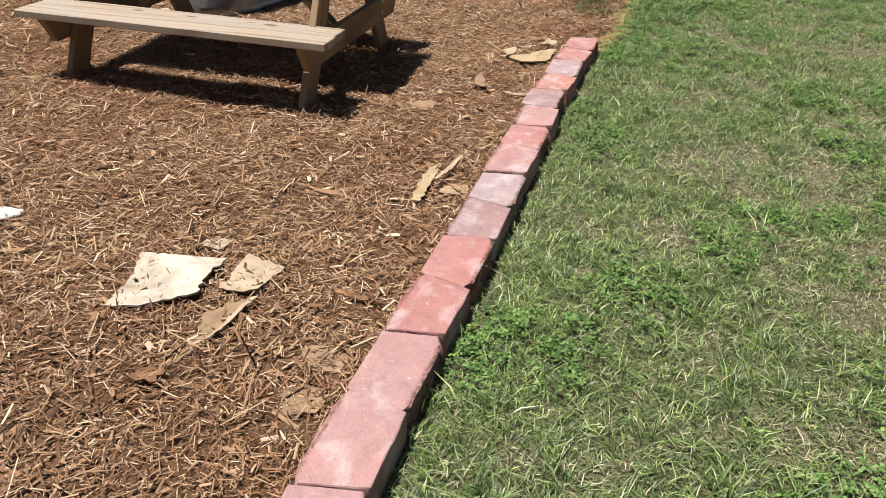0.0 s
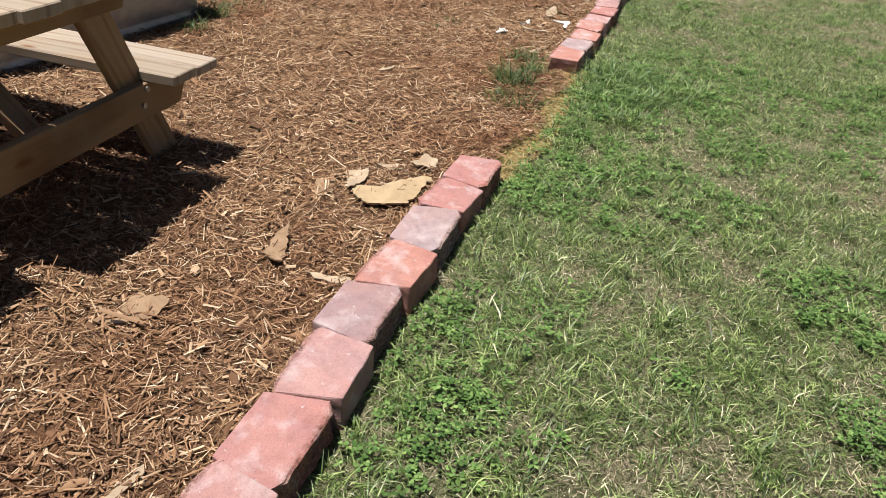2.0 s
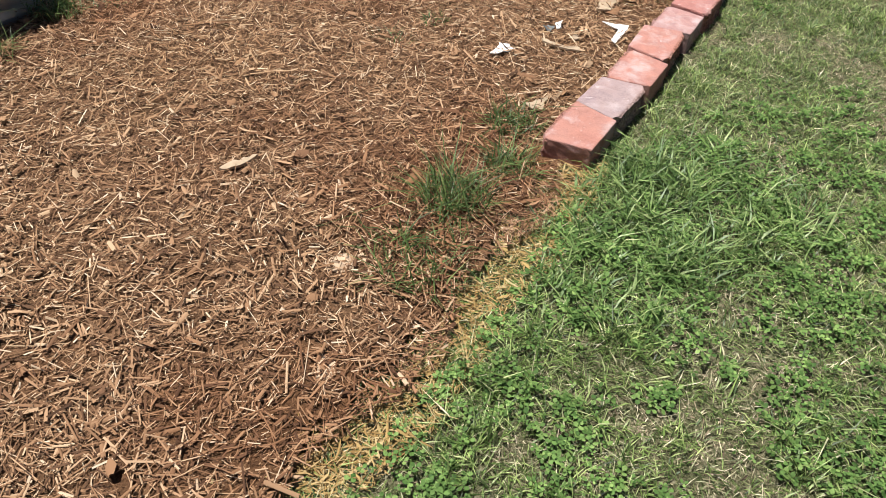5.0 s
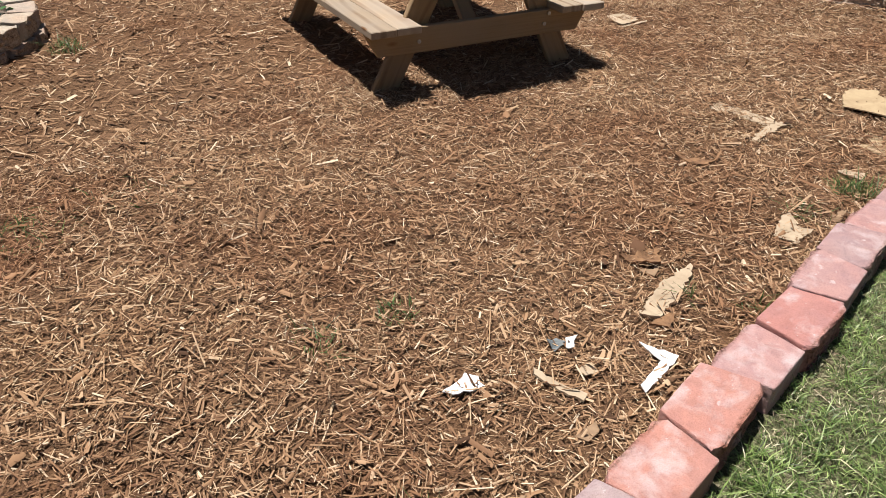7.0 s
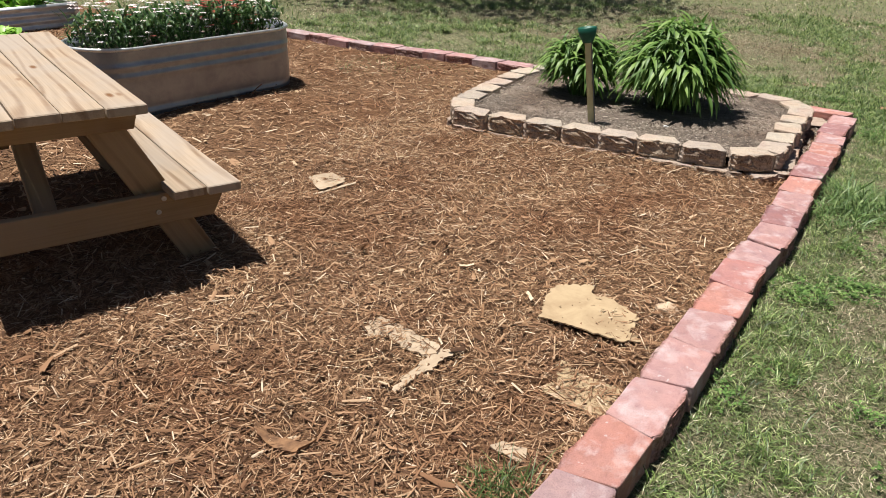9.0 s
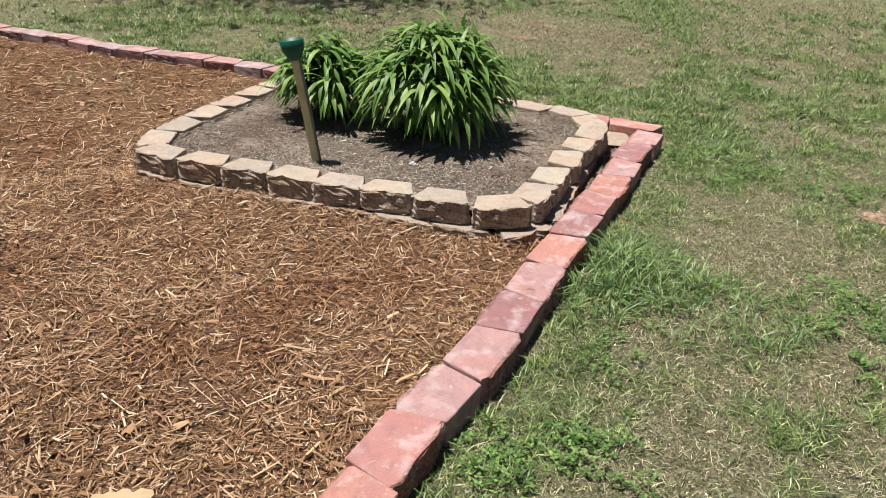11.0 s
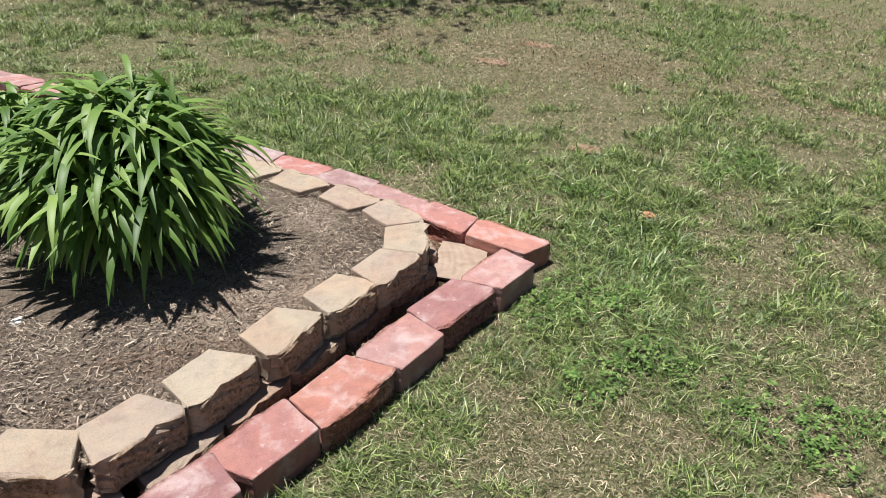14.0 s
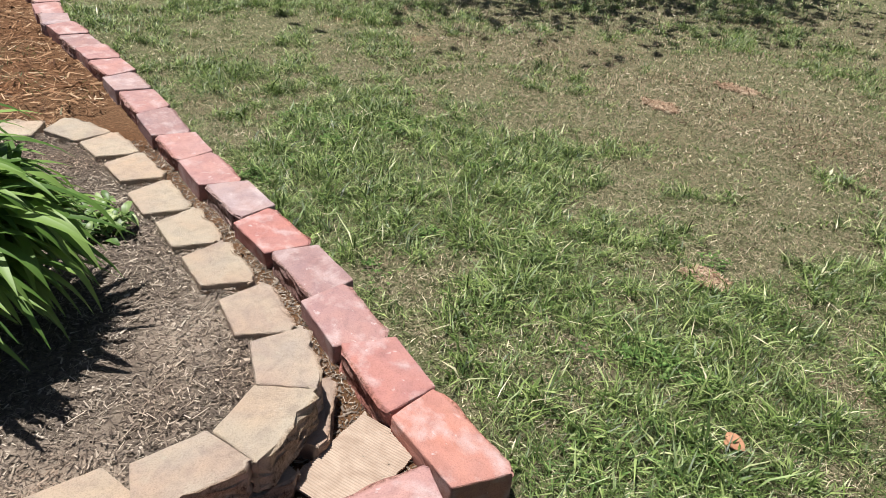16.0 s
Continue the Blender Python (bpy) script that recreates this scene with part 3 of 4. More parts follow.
def stock_tank(label, place, length, width, height):
    tank = tagged(new("stock_tank"), label, "planter tub", group="galvanised stock tanks")
    pts = oval(length, width)
    rows = []
    bm = bmesh.new()
    steps = 28
    for k in range(steps + 1):
        f = k / steps
        bead = sum(0.017 * math.exp(-((f - c) / 0.030) ** 2) for c in (0.62, 0.76, 0.09))
        grow = -0.03 * (1 - f) + bead
        rows.append([bm.verts.new((x + math.copysign(grow, x), y + grow * y / (width / 2), f * height)) for x, y in pts])
    inner = [bm.verts.new((x * 0.985, y * 0.97, height)) for x, y in pts]
    low = [bm.verts.new((x * 0.97, y * 0.95, height - 0.09)) for x, y in pts]
    n = len(pts)
    for a, b in zip(rows + [inner], rows[1:] + [inner, low]):
        if a is b:
            continue
        for k in range(n):
            bm.faces.new((a[k], a[(k + 1) % n], b[(k + 1) % n], b[k]))
    part("wall", bm, GALV, tank, smooth=True)
    bm = bmesh.new()
    rim = [(x, y, height) for x, y in pts]
    tube(bm, rim + rim[:1], 0.013, 8, False)
    part("rim", bm, GALV_RIM, tank, "rolled bright steel rim", smooth=True)
    bm = bmesh.new()
    mid = bm.verts.new((0, 0, height - 0.05))
    edge = [bm.verts.new((x * 0.975, y * 0.96, height - 0.06)) for x, y in pts]
    for k in range(n):
        bm.faces.new((mid, edge[k], edge[(k + 1) % n]))
    part("soil", bm, SOIL, tank)
    tank.matrix_basis = place
    return tank


TANK_YAW = math.degrees(math.atan2(0.957, 0.29))
tank_far = pose(-1.27, 12.93, 0.0, 0, 0, TANK_YAW)
tank_near = pose(-1.02, 6.76, 0.0, 0, 0, TANK_YAW)
stock_tank("oval galvanised stock tank planted with white and rust flowers", tank_far, 1.83, 0.66, 0.50)
stock_tank("oval galvanised stock tank with a few dark green plants", tank_near, 1.83, 0.64, 0.50)


def raised_bed(label, place, length, depth, height):
    bed = tagged(new("raised_bed"), label, "raised bed", group="corrugated raised beds")
    for side, (span, m) in enumerate(((length, pose(0, -depth / 2, 0)), (length, pose(0, depth / 2, 0, 0, 0, 180)), (depth, pose(length / 2, 0, 0, 0, 0, 90)), (depth, pose(-length / 2, 0, 0, 0, 0, -90)))):
        bm = bmesh.new()
        rows = []
        for k in range(31):
            z = height * k / 30
            y = 0.012 * math.cos(z / 0.072 * 2 * math.pi)
            rows.append([bm.verts.new((x, y + d, z)) for x, d in ((-span / 2, 0), (span / 2, 0), (span / 2, 0.006), (-span / 2, 0.006))])
        for a, b in zip(rows, rows[1:]):
            for k in range(4):
                bm.faces.new((a[k], a[(k + 1) % 4], b[(k + 1) % 4], b[k]))
        bm.faces.new(rows[-1])
        part("panel", bm, GALV_BED, bed, place=m, smooth=True)
    for x in (-1, 1):
        for y in (-1, 1):
            part("corner_post", box(bmesh.new(), (0.05, 0.05, height + 0.004), bevel=0.008), GALV_RIM, bed, place=pose(x * length / 2, y * depth / 2, height / 2))
    part("soil", box(bmesh.new(), (length - 0.03, depth - 0.03, height * 0.8), bevel=0.01), SOIL, bed, place=pose(0, 0, height * 0.4))
    bed.matrix_basis = place
    return bed


bed_near = pose(-3.72, 12.72, 0, 0, 0, -14)
bed_far = pose(-5.3, 14.6, 0, 0, 0, -14)
raised_bed("low corrugated steel raised bed full of lettuce", bed_near, 1.25, 1.15, 0.25)
raised_bed("low corrugated steel raised bed further back", bed_far, 1.6, 1.1, 0.28)
bm = bmesh.new()
tube(bm, [(0, 0, 0.0), (0, 0, 0.24), (0.01, 0.0, 0.27), (0.05, 0.0, 0.28), (0.16, 0.02, 0.28)], 0.010, 8)
drip = tagged(part("drip_pipe", bm, WHITE, place=pose(-3.95, 12.14, 0.0, 0, 0, -14), smooth=True), "thin white water pipe on the raised bed", "water pipe")
part("tap", box(bmesh.new(), (0.04, 0.02, 0.03), bevel=0.005), STEELBOLT, drip, place=pose(0, -0.012, 0.14))


# ---- plants ----
def leaf_strip(start, way, length, width, droop, seg, fold=0.25):
    """One arching leaf: three rows of points, folded along its rib."""
    p, d = np.array(start, float), np.array(way, float)
    d /= np.linalg.norm(d)
    pts = []
    for k in range(seg + 1):
        f = k / seg
        w = width * (0.35 + 1.9 * f) if f < 0.34 else width * (1 - ((f - 0.34) / 0.66) ** 2.2)
        side = np.cross(d, (0, 0, 1))
        side /= max(1e-6, np.linalg.norm(side))
        up = np.cross(side, d)
        w = max(w, 0.001) / 2
        pts += [p - side * w + up * w * fold, p, p + side * w + up * w * fold]
        p = p + d * length / seg
        d = d + np.array((0, 0, -droop / seg))
        d /= np.linalg.norm(d)
    return pts


def strips_mesh(name, strips):
    """Many leaf strips joined into one mesh."""
    verts, faces, base = [], [], 0
    for pts in strips:
        verts += pts
        for k in range(len(pts) // 3 - 1):
            a = base + 3 * k
            faces += [(a, a + 1, a + 4, a + 3), (a + 1, a + 2, a + 5, a + 4)]
        base += len(pts)
    return mesh_of(name, np.array(verts), np.array(faces))


def lily_clump(label, x, y, z, radius, height, stems, seed):
    """A dome of leafy stems with drooping leaves."""
    r = np.random.default_rng(seed)
    plant = tagged(new("lily_plant"), label, "garden plant", group="lily plants")
    leaves = []
    bm = bmesh.new()
    for i in range(stems):
        az = r.uniform(0, 2 * math.pi)
        out = math.sqrt(r.uniform(0, 1))
        tip = np.array((math.cos(az) * radius * 0.62 * out, math.sin(az) * radius * 0.62 * out, height * (1.0 - 0.42 * out ** 2) * r.uniform(0.84, 1.02)))
        foot = tip * (0.28, 0.28, 0) + (r.normal(0, 0.015), r.normal(0, 0.015), 0)
        tube(bm, [tuple(foot), tuple(foot * 0.5 + tip * 0.5 + (0, 0, 0.02)), tuple(tip)], [0.006, 0.005, 0.003], 5, False)
        n = int(r.integers(11, 15))
        for k in range(n):
            f = 0.46 + 0.54 * (k + r.uniform(0, 0.6)) / n
            at = foot * (1 - f) + tip * f
            a = k * 2.4 + r.uniform(-0.5, 0.5) + i
            lift = r.uniform(0.3, 1.1)
            way = np.array((math.cos(a), math.sin(a), lift)) + np.array((math.cos(az), math.sin(az), 0)) * 0.9 * out
            long = radius * r.uniform(0.42, 0.68) * (1.08 - 0.3 * max(0, f - 0.8) * 5 * 0.5)
            leaves.append(leaf_strip(at, way, long, r.uniform(0.022, 0.036), r.uniform(1.1, 2.7), 8))
    part("stem", bm, LILY, plant)["kind"] = "stuff"
    part_of("leaves", strips_mesh("leaves", leaves), LILY, plant, smooth=True)
    plant.matrix_basis = pose(x, y, z)
    return plant


lily_clump("large arching green lily clump in dry soil", 2.32, 13.80, 0.165, 0.52, 0.63, 105, 3)
lily_clump("smaller arching green lily clump in dry soil", 1.65, 13.87, 0.165, 0.38, 0.50, 62, 5)


def leafy_patch(name, label, category, place, half_x, half_y, z, count, size, material, seed, round_leaf=0.9):
    """Low broad-leaved plants over a rectangle or an oval."""
    r = np.random.default_rng(seed)
    plant = tagged(new(name), label, category)
    leaves = []
    for i in range(count):
        x, y = r.uniform(-1, 1, 2)
        if x * x + y * y > 1.55:
            continue
        a = r.uniform(0, 2 * math.pi)
        way = (math.cos(a), math.sin(a), r.uniform(0.2, 1.6))
        s = size * r.uniform(0.6, 1.3)
        leaves.append(leaf_strip((x * half_x, y * half_y, z + r.uniform(0, size * 0.8)), way, s, s * round_leaf, r.uniform(0.8, 2.2), 5, r.uniform(0.1, 0.5)))
    part_of("leaves", strips_mesh("leaves", leaves), material, plant, smooth=True)
    plant.matrix_basis = place
    return plant


leafy_patch("lettuce", "bright green loose-leaf lettuce filling a raised bed", "lettuce", bed_near, 0.55, 0.5, 0.22, 620, 0.13, LETTUCE, 11)
leafy_patch("lettuce", "bright green leafy vegetables in the rear bed", "lettuce", bed_far, 0.7, 0.45, 0.25, 450, 0.13, LETTUCE, 12)
leafy_patch("low_plant", "dark low plants in the round planter", "garden plant", pose(-2.75, 8.75, 0.13), 0.42, 0.42, 0.02, 260, 0.10, HERB, 13, 0.5)
leafy_patch("low_plant", "dark green herbs in a stock tank", "garden plant", tank_near, 0.75, 0.24, 0.45, 420, 0.09, HERB, 14, 0.3)
leafy_patch("weed", "small green weed growing in the bed soil", "weed", pose(2.02, 14.38, 0.165), 0.12, 0.09, 0.0, 110, 0.07, TALL, 15, 0.4)


def flower_patch(label, place, half_x, half_y, z, seed):
    r = np.random.default_rng(seed)
    plant = tagged(new("flowers"), label, "flowers")
    leaves, white, rust = [], [], []
    for i in range(3000):
        x, y = r.uniform(-1, 1, 2) * (half_x, half_y)
        a = r.uniform(0, 2 * math.pi)
        h = r.uniform(0.02, 0.33)
        leaves.append(leaf_strip((x, y, z + h * 0.7), (math.cos(a), math.sin(a), r.uniform(0.5, 2.5)), r.uniform(0.05, 0.11), 0.019, r.uniform(0.5, 2.0), 3))
    for i in range(430):
        x, y = r.uniform(-1, 1, 2) * (half_x, half_y)
        bag = rust if (0.1 < x / half_x < 0.62 and r.uniform() < 0.8) or r.uniform() < 0.06 else white
        if bag is white and r.uniform() < 0.45:
            continue
        h = z + r.uniform(0.10, 0.34)
        for k in range(6):
            a = k * math.pi / 3 + i
            bag.append(leaf_strip((x, y, h), (math.cos(a), math.sin(a), 0.35), 0.030, 0.022, 0.8, 3))
    part_of("foliage", strips_mesh("foliage", leaves), HERB, plant)
    part_of("white_flowers", strips_mesh("white_flowers", white), PETAL, plant, "small white and pink flowers")
    part_of("rust_flowers", strips_mesh("rust_flowers", rust), RUST, plant, "rust-red flower heads")
    for o in plant.children:
        o["kind"] = "stuff"
    plant.matrix_basis = place
    return plant


flower_patch("white, pink and rust flowers crowding a stock tank", tank_far, 0.80, 0.26, 0.44, 21)


# ---- rain gauge ----
def rain_gauge(label, place):
    gauge = tagged(new("rain_gauge"), label, "rain gauge")
    part("stake", box(bmesh.new(), (0.034, 0.016, 0.53), bevel=0.004), TUBE, gauge, "yellowed flat stake", pose(0, 0, 0.265 - 0.03))
    part("edge_strip", box(bmesh.new(), (0.006, 0.020, 0.47), bevel=0.002), INK, gauge, "dark edge of the stake", pose(0.0195, 0, 0.235))
    bm = bmesh.new()
    rows = []
    for rad, z in ((0.024, 0.47), (0.032, 0.49), (0.042, 0.515), (0.047, 0.555), (0.043, 0.557), (0.030, 0.51)):
        rows.append([bm.verts.new((1.1 * rad * math.cos(a), 0.8 * rad * math.sin(a), z)) for a in (2 * math.pi * k / 20 for k in range(20))])
    for a, b in zip(rows, rows[1:]):
        for k in range(20):
            bm.faces.new((a[k], a[(k + 1) % 20], b[(k + 1) % 20], b[k]))
    bm.faces.new(rows[0][::-1])
    bm.faces.new(rows[-1])
    part("funnel", bm, GREEN, gauge, "dark green plastic funnel head", smooth=True)
    gauge.matrix_basis = place
    return gauge


rain_gauge("rain gauge on a yellowed stake with a green head", pose(1.87, 13.13, 0.17, 0, -9, 12) @ Matrix.Diagonal((1.2, 1.2, 1.13, 1)))


# ---- scraps on the ground ----
def stone(label, x, y, size, seed, material=None, z=0.024):
    bm = bmesh.new()
    bmesh.ops.create_icosphere(bm, subdivisions=3, radius=size / 2)
    off = Vector((seed * 7.3, seed * 3.1, 0))
    for v in bm.verts:
        v.co += noise.noise_vector(v.co / size * 2.2 + off) * size * 0.22
        v.co.z = max(v.co.z, -0.1 * size) * 0.4
        v.co.x *= 1.25
    return tagged(part("stone", bm, material or STONE, place=pose(x, y, z + size * 0.12, 0, 0, seed * 47), smooth=True), label, "stone")


def sheet(name, label, category, x, y, corners, material, seed, curl=0.01, thick=0.004, rag=0.004, lift=0.012, tilt=(0, 0)):
    """A torn flat piece with the given corners in centimetres, ragged and a little curled."""
    r = np.random.default_rng(seed)
    run = []
    n = len(corners)
    for k in range(n):
        a, b = np.array(corners[k]) / 100, np.array(corners[(k + 1) % n]) / 100
        m = max(2, int(np.hypot(*(b - a)) / 0.014))
        side = np.array((a[1] - b[1], b[0] - a[0])) / max(1e-6, np.hypot(*(b - a)))
        run += [tuple(a + (b - a) * i / m + side * (r.normal(0, rag) if i else 0.0)) for i in range(m)]
    reach = max(math.hypot(*p) for p in run)
    bm = bmesh.new()
    flat = bm.faces.new([bm.verts.new((px, py, 0)) for px, py in run])
    bmesh.ops.triangulate(bm, faces=[flat])
    bmesh.ops.subdivide_edges(bm, edges=[e for e in bm.edges if e.calc_length() > 0.03], cuts=2, use_grid_fill=True)
    bmesh.ops.triangulate(bm, faces=bm.faces[:])
    bmesh.ops.recalc_face_normals(bm, faces=bm.faces[:])
    ph = r.uniform(0, 6.28, 3)
    for v in bm.verts:
        u, w = v.co.x / reach, v.co.y / reach
        v.co.z = curl * ((u * math.cos(ph[0]) + w * math.sin(ph[0])) ** 2 + 0.25 * math.sin(5 * u + ph[1]) * math.sin(4 * w + ph[2])) + 0.0015 * noise.noise(v.co * 60 + Vector((seed, 0, 0)))
    made = bmesh.ops.extrude_face_region(bm, geom=bm.faces[:])
    for v in made["geom"]:
        if isinstance(v, bmesh.types.BMVert):
            v.co.z += thick
    bmesh.ops.recalc_face_normals(bm, faces=bm.faces[:])
    ground = 0.024 + float(lumps(x, y))
    return tagged(part(name, bm, material, place=pose(x, y, ground + lift, *tilt, 0)), label, category)


C, P = "torn tan cardboard scrap half buried in bark", "cardboard scrap"
K = "cardboard_scrap"
sheet(K, "pale scorched sheet of torn cardboard on bark", P, -0.23, 2.60, [(-15, 17), (15, 17), (12, 1), (13, -6), (-2, -15), (-13, -15), (-12, 1)], CARD_GREY, 1, 0.012, 0.006, 0.004, 0.020, (-3, -2))
sheet(K, C, P, 0.04, 2.66, [(-5, 13), (9, 8), (4, -6), (0, -8), (-9, -7)], CARD_PALE, 2, 0.012, lift=0.016)
sheet(K, "long curled brown paper strip lying on bark", P, -0.01, 2.40, [(4, 13), (8, 14), (2, -6), (-7, -21), (-8, -19), (-3, -4), (-4, 6)], CARD_BROWN, 3, 0.016, lift=0.014)
sheet(K, "thin pale fold of torn cardboard on bark", P, 0.06, 2.47, [(1, 8), (3, 9), (-3, -9), (-6, -15)], CARD_PALE, 46, 0.014, rag=0.002, lift=0.024)
sheet("bark_piece", "dark end of a curled bark strip", "bark scrap", -0.09, 2.17, [(-6, -4), (-2, 4), (3, 1), (5, 5), (1, -4)], BARKSCRAP, 4, 0.030, 0.006)
sheet(K, C, P, 0.33, 2.13, [(-6, 1), (-2, 6), (6, 4), (5, -5), (-3, -6)], CARD_BROWN, 63, 0.008, lift=0.006)
sheet(K, C, P, 0.36, 2.30, [(-8, 3), (-3, 7), (10, 0), (5, -6), (-4, -4)], CARD_BROWN, 64, 0.010, lift=0.004)
sheet(K, C, P, -0.16, 2.89, [(-6, -2), (-2, 4), (6, 2), (2, -4)], CARD_PALE, 65, 0.008, lift=0.008)
sheet("bark_piece", "dark curled bark strip on the mulch", "bark scrap", 0.38, 2.60, [(-7, 3), (0, 2), (7, -2), (4, -3), (-4, 0)], BARKSCRAP, 66, 0.014, 0.006)
sheet(K, "long folded cardboard strip lying by the edging", P, 0.58, 3.50, [(-9, -24), (-6, -4), (-4, 6), (1, 12), (0, 2), (-2, -9), (-5, -24)], CARD, 5, 0.024, lift=0.016)
sheet(K, "thin upright fold of a cardboard strip on the mulch", P, 0.63, 3.58, [(-6, -20), (0, 0), (6, 18), (7, 16), (2, 0), (-4, -18)], CARD_PALE, 45, 0.020, rag=0.002, lift=0.030, tilt=(0, 14))
sheet(K, C, P, 0.66, 3.40, [(-3, 4), (5, 5), (5, -5), (-6, -4)], CARD, 6, 0.006, lift=0.008)
sheet(K, "torn cardboard corner beside the red edging blocks", P, 1.00, 5.25, [(-12, -2), (-2, -2), (2, 4), (13, 11), (17, 11), (10, -14), (-4, -18), (-11, -10)], CARD, 52, 0.014, 0.006, lift=0.020)
sheet(K, "upturned pale cardboard flap by the edging", P, 0.89, 5.29, [(-7, 8), (3, 7), (3, -1), (0, -7), (-2, -12)], CARD_PALE, 8, 0.028, lift=0.024, tilt=(0, -10))
sheet(K, C, P, 1.13, 5.48, [(-6, 0), (-1, 6), (5, 4), (5, -2), (-1, -5)], CARD_PALE, 9, 0.020, lift=0.020)
sheet(K, C, P, 0.98, 5.46, [(-5, 1), (0, 4), (5, 2), (2, -2)], CARD_PALE, 67, 0.012, lift=0.010)
sheet(K, C, P, 0.77, 5.20, [(-4, 4), (2, 8), (4, -4), (-2, -8)], CARD_BROWN, 68, 0.010, lift=0.008)
sheet(K, "brown curled cardboard wedge sticking from bark", P, 0.72, 4.74, [(-4, -7), (-3, 5), (0, 14), (3, -1), (4, -11)], CARD_BROWN, 10, 0.030, 0.006, lift=0.016)
sheet(K, C, P, 0.92, 4.60, [(-8, 2), (5, 2), (9, -2), (-5, -1)], CARD_PALE, 11, 0.012)
sheet(K, C, P, 0.42, 4.30, [(-8, -7), (-2, 9), (8, 7), (6, -1), (-4, -8)], CARD_BROWN, 12, 0.014, lift=0.010)
sheet("wood_strip", "pale split wood strip lying in bark", "wood scrap", 1.79, 8.56, [(-4, -17), (-3, 5), (2, 16), (3, 20), (5, 12), (2, -15)], CARD_PALE, 13, 0.012, 0.010)
sheet("bark_piece", "dark curled bark piece", "bark scrap", 1.67, 8.72, [(-8, -4), (2, 8), (6, -1), (0, -4)], BARKSCRAP, 14, 0.030, 0.008)
sheet("bark_piece", "small tan wood piece under dark bark", "bark scrap", 1.69, 8.665, [(-3, -2), (4, 2), (4, -3)], CARD_BROWN, 31, 0.010, 0.006)
sheet(K, C, P, 2.10, 9.21, [(-6, -9), (-5, 6), (-3, 13), (1, 3), (7, 4), (3, -10)], CARD_PALE, 15, 0.008, lift=0.013)
sheet(K, C, P, 2.24, 9.40, [(-2, -5), (0, 5), (3, 7), (1, -4)], CARD_BROWN, 69, 0.012)
sheet("bark_piece", "small dark wood piece in bark", "bark scrap", 1.82, 8.39, [(-3, -4), (-1, 2), (3, 5), (3, -1)], BARKSCRAP, 16, 0.014, 0.008)
sheet("paper_scrap", "crumpled white paper scrap on bark", "paper scrap", 1.42, 7.82, [(-4, -5), (-2, 4), (2, 5), (5, 3), (1, -4)], PAPER, 17, 0.022)
sheet("paper_scrap", "white printed paper corner lying on bark", "paper scrap", 1.86, 8.17, [(-7, 7), (5, 6), (1, -14), (-1, -12), (1, 2)], PAPER, 18, 0.014, rag=0.002, lift=0.016)
sheet("foil_scrap", "crumpled grey and white foil scrap", "litter", 1.57, 8.13, [(-3, 0), (-1, 3), (2, 3), (1, -3)], INK, 20, 0.02)
sheet("paper_scrap", "crumpled pale edge of a foil scrap", "litter", 1.60, 8.135, [(-1, 2), (2, 4), (2, -3)], PAPER, 70, 0.03, lift=0.02)
sheet("wood_strip", "bleached stick lying in bark", "wood scrap", 1.65, 7.95, [(-9, 3), (8, 1), (8, -2), (-8, 1)], CARD_PALE, 21, 0.010, 0.008, 0.002)
sheet("paper_scrap", "pale torn paper flake", "paper scrap", 1.69, 8.06, [(-3, -2), (0, 3), (4, 1), (1, -3)], CARD_PALE, 41, 0.012)
sheet(K, C, P, 1.64, 7.46, [(-6, -2), (3, 6), (2, -4)], CARD_PALE, 22, 0.012)
sheet(K, C, P, 1.69, 7.53, [(-3, -1), (3, 4), (1, -2)], CARD_BROWN, 71, 0.012)
sheet(K, C, P, 1.78, 7.83, [(-3, -3), (0, 5), (2, 4), (1, -3)], CARD_BROWN, 72, 0.010)
sheet("wood_strip", "weathered grey wood chip on bark", "wood scrap", 0.79, 6.71, [(-4, -5), (-2, 1), (4, 6), (2, 0), (-1, -5)], CARD_PALE, 23, 0.010, 0.010)
sheet(K, "large yellowish torn cardboard sheet on bark", P, 2.37, 10.76, [(-21, -13), (-23, 4), (-21, 15), (-15, 19), (-7, 21), (-5, 15), (4, 12), (12, 6), (15, 3), (13, -7), (18, -15), (11, -19), (-5, -15)], CARD, 24, 0.018, 0.006, 0.005, 0.014)
sheet(K, C, P, 2.40, 10.30, [(-13, -7), (-9, 0), (-11, 12), (-5, 10), (2, 12), (13, 7), (11, -10), (7, -15), (-3, -12)], CARD, 25, 0.010, 0.004, 0.006, 0.001)
sheet(K, C, P, 1.76, 10.24, [(-21, 8), (-18, 18), (-3, 14), (17, 5), (11, -11), (8, -25), (6, -24), (7, -12), (9, 0), (1, 1), (-9, 6), (-15, 3)], CARD_PALE, 26, 0.010, 0.005, 0.005, 0.004)
sheet(K, C, P, 0.68, 11.64, [(-13, 1), (-5, 12), (6, 9), (8, 2), (3, -16)], CARD_PALE, 28, 0.015)
sheet(K, "thin cardboard edge standing out of bark", P, 0.74, 11.60, [(-4, -17), (8, 10), (9, 8), (-2, -18)], CARD_PALE, 73, 0.010, rag=0.002, lift=0.018)
sheet("bark_piece", "dark curled bark strip on the mulch", "bark scrap", 1.63, 9.64, [(-11, 2), (-3, 1), (5, 1), (9, 4), (7, -4), (-4, -3)], BARKSCRAP, 29, 0.030, 0.008)
sheet(K, C, P, 2.26, 9.87, [(-6, 0), (-3, 4), (5, 3), (6, -3)], CARD_PALE, 74, 0.010)


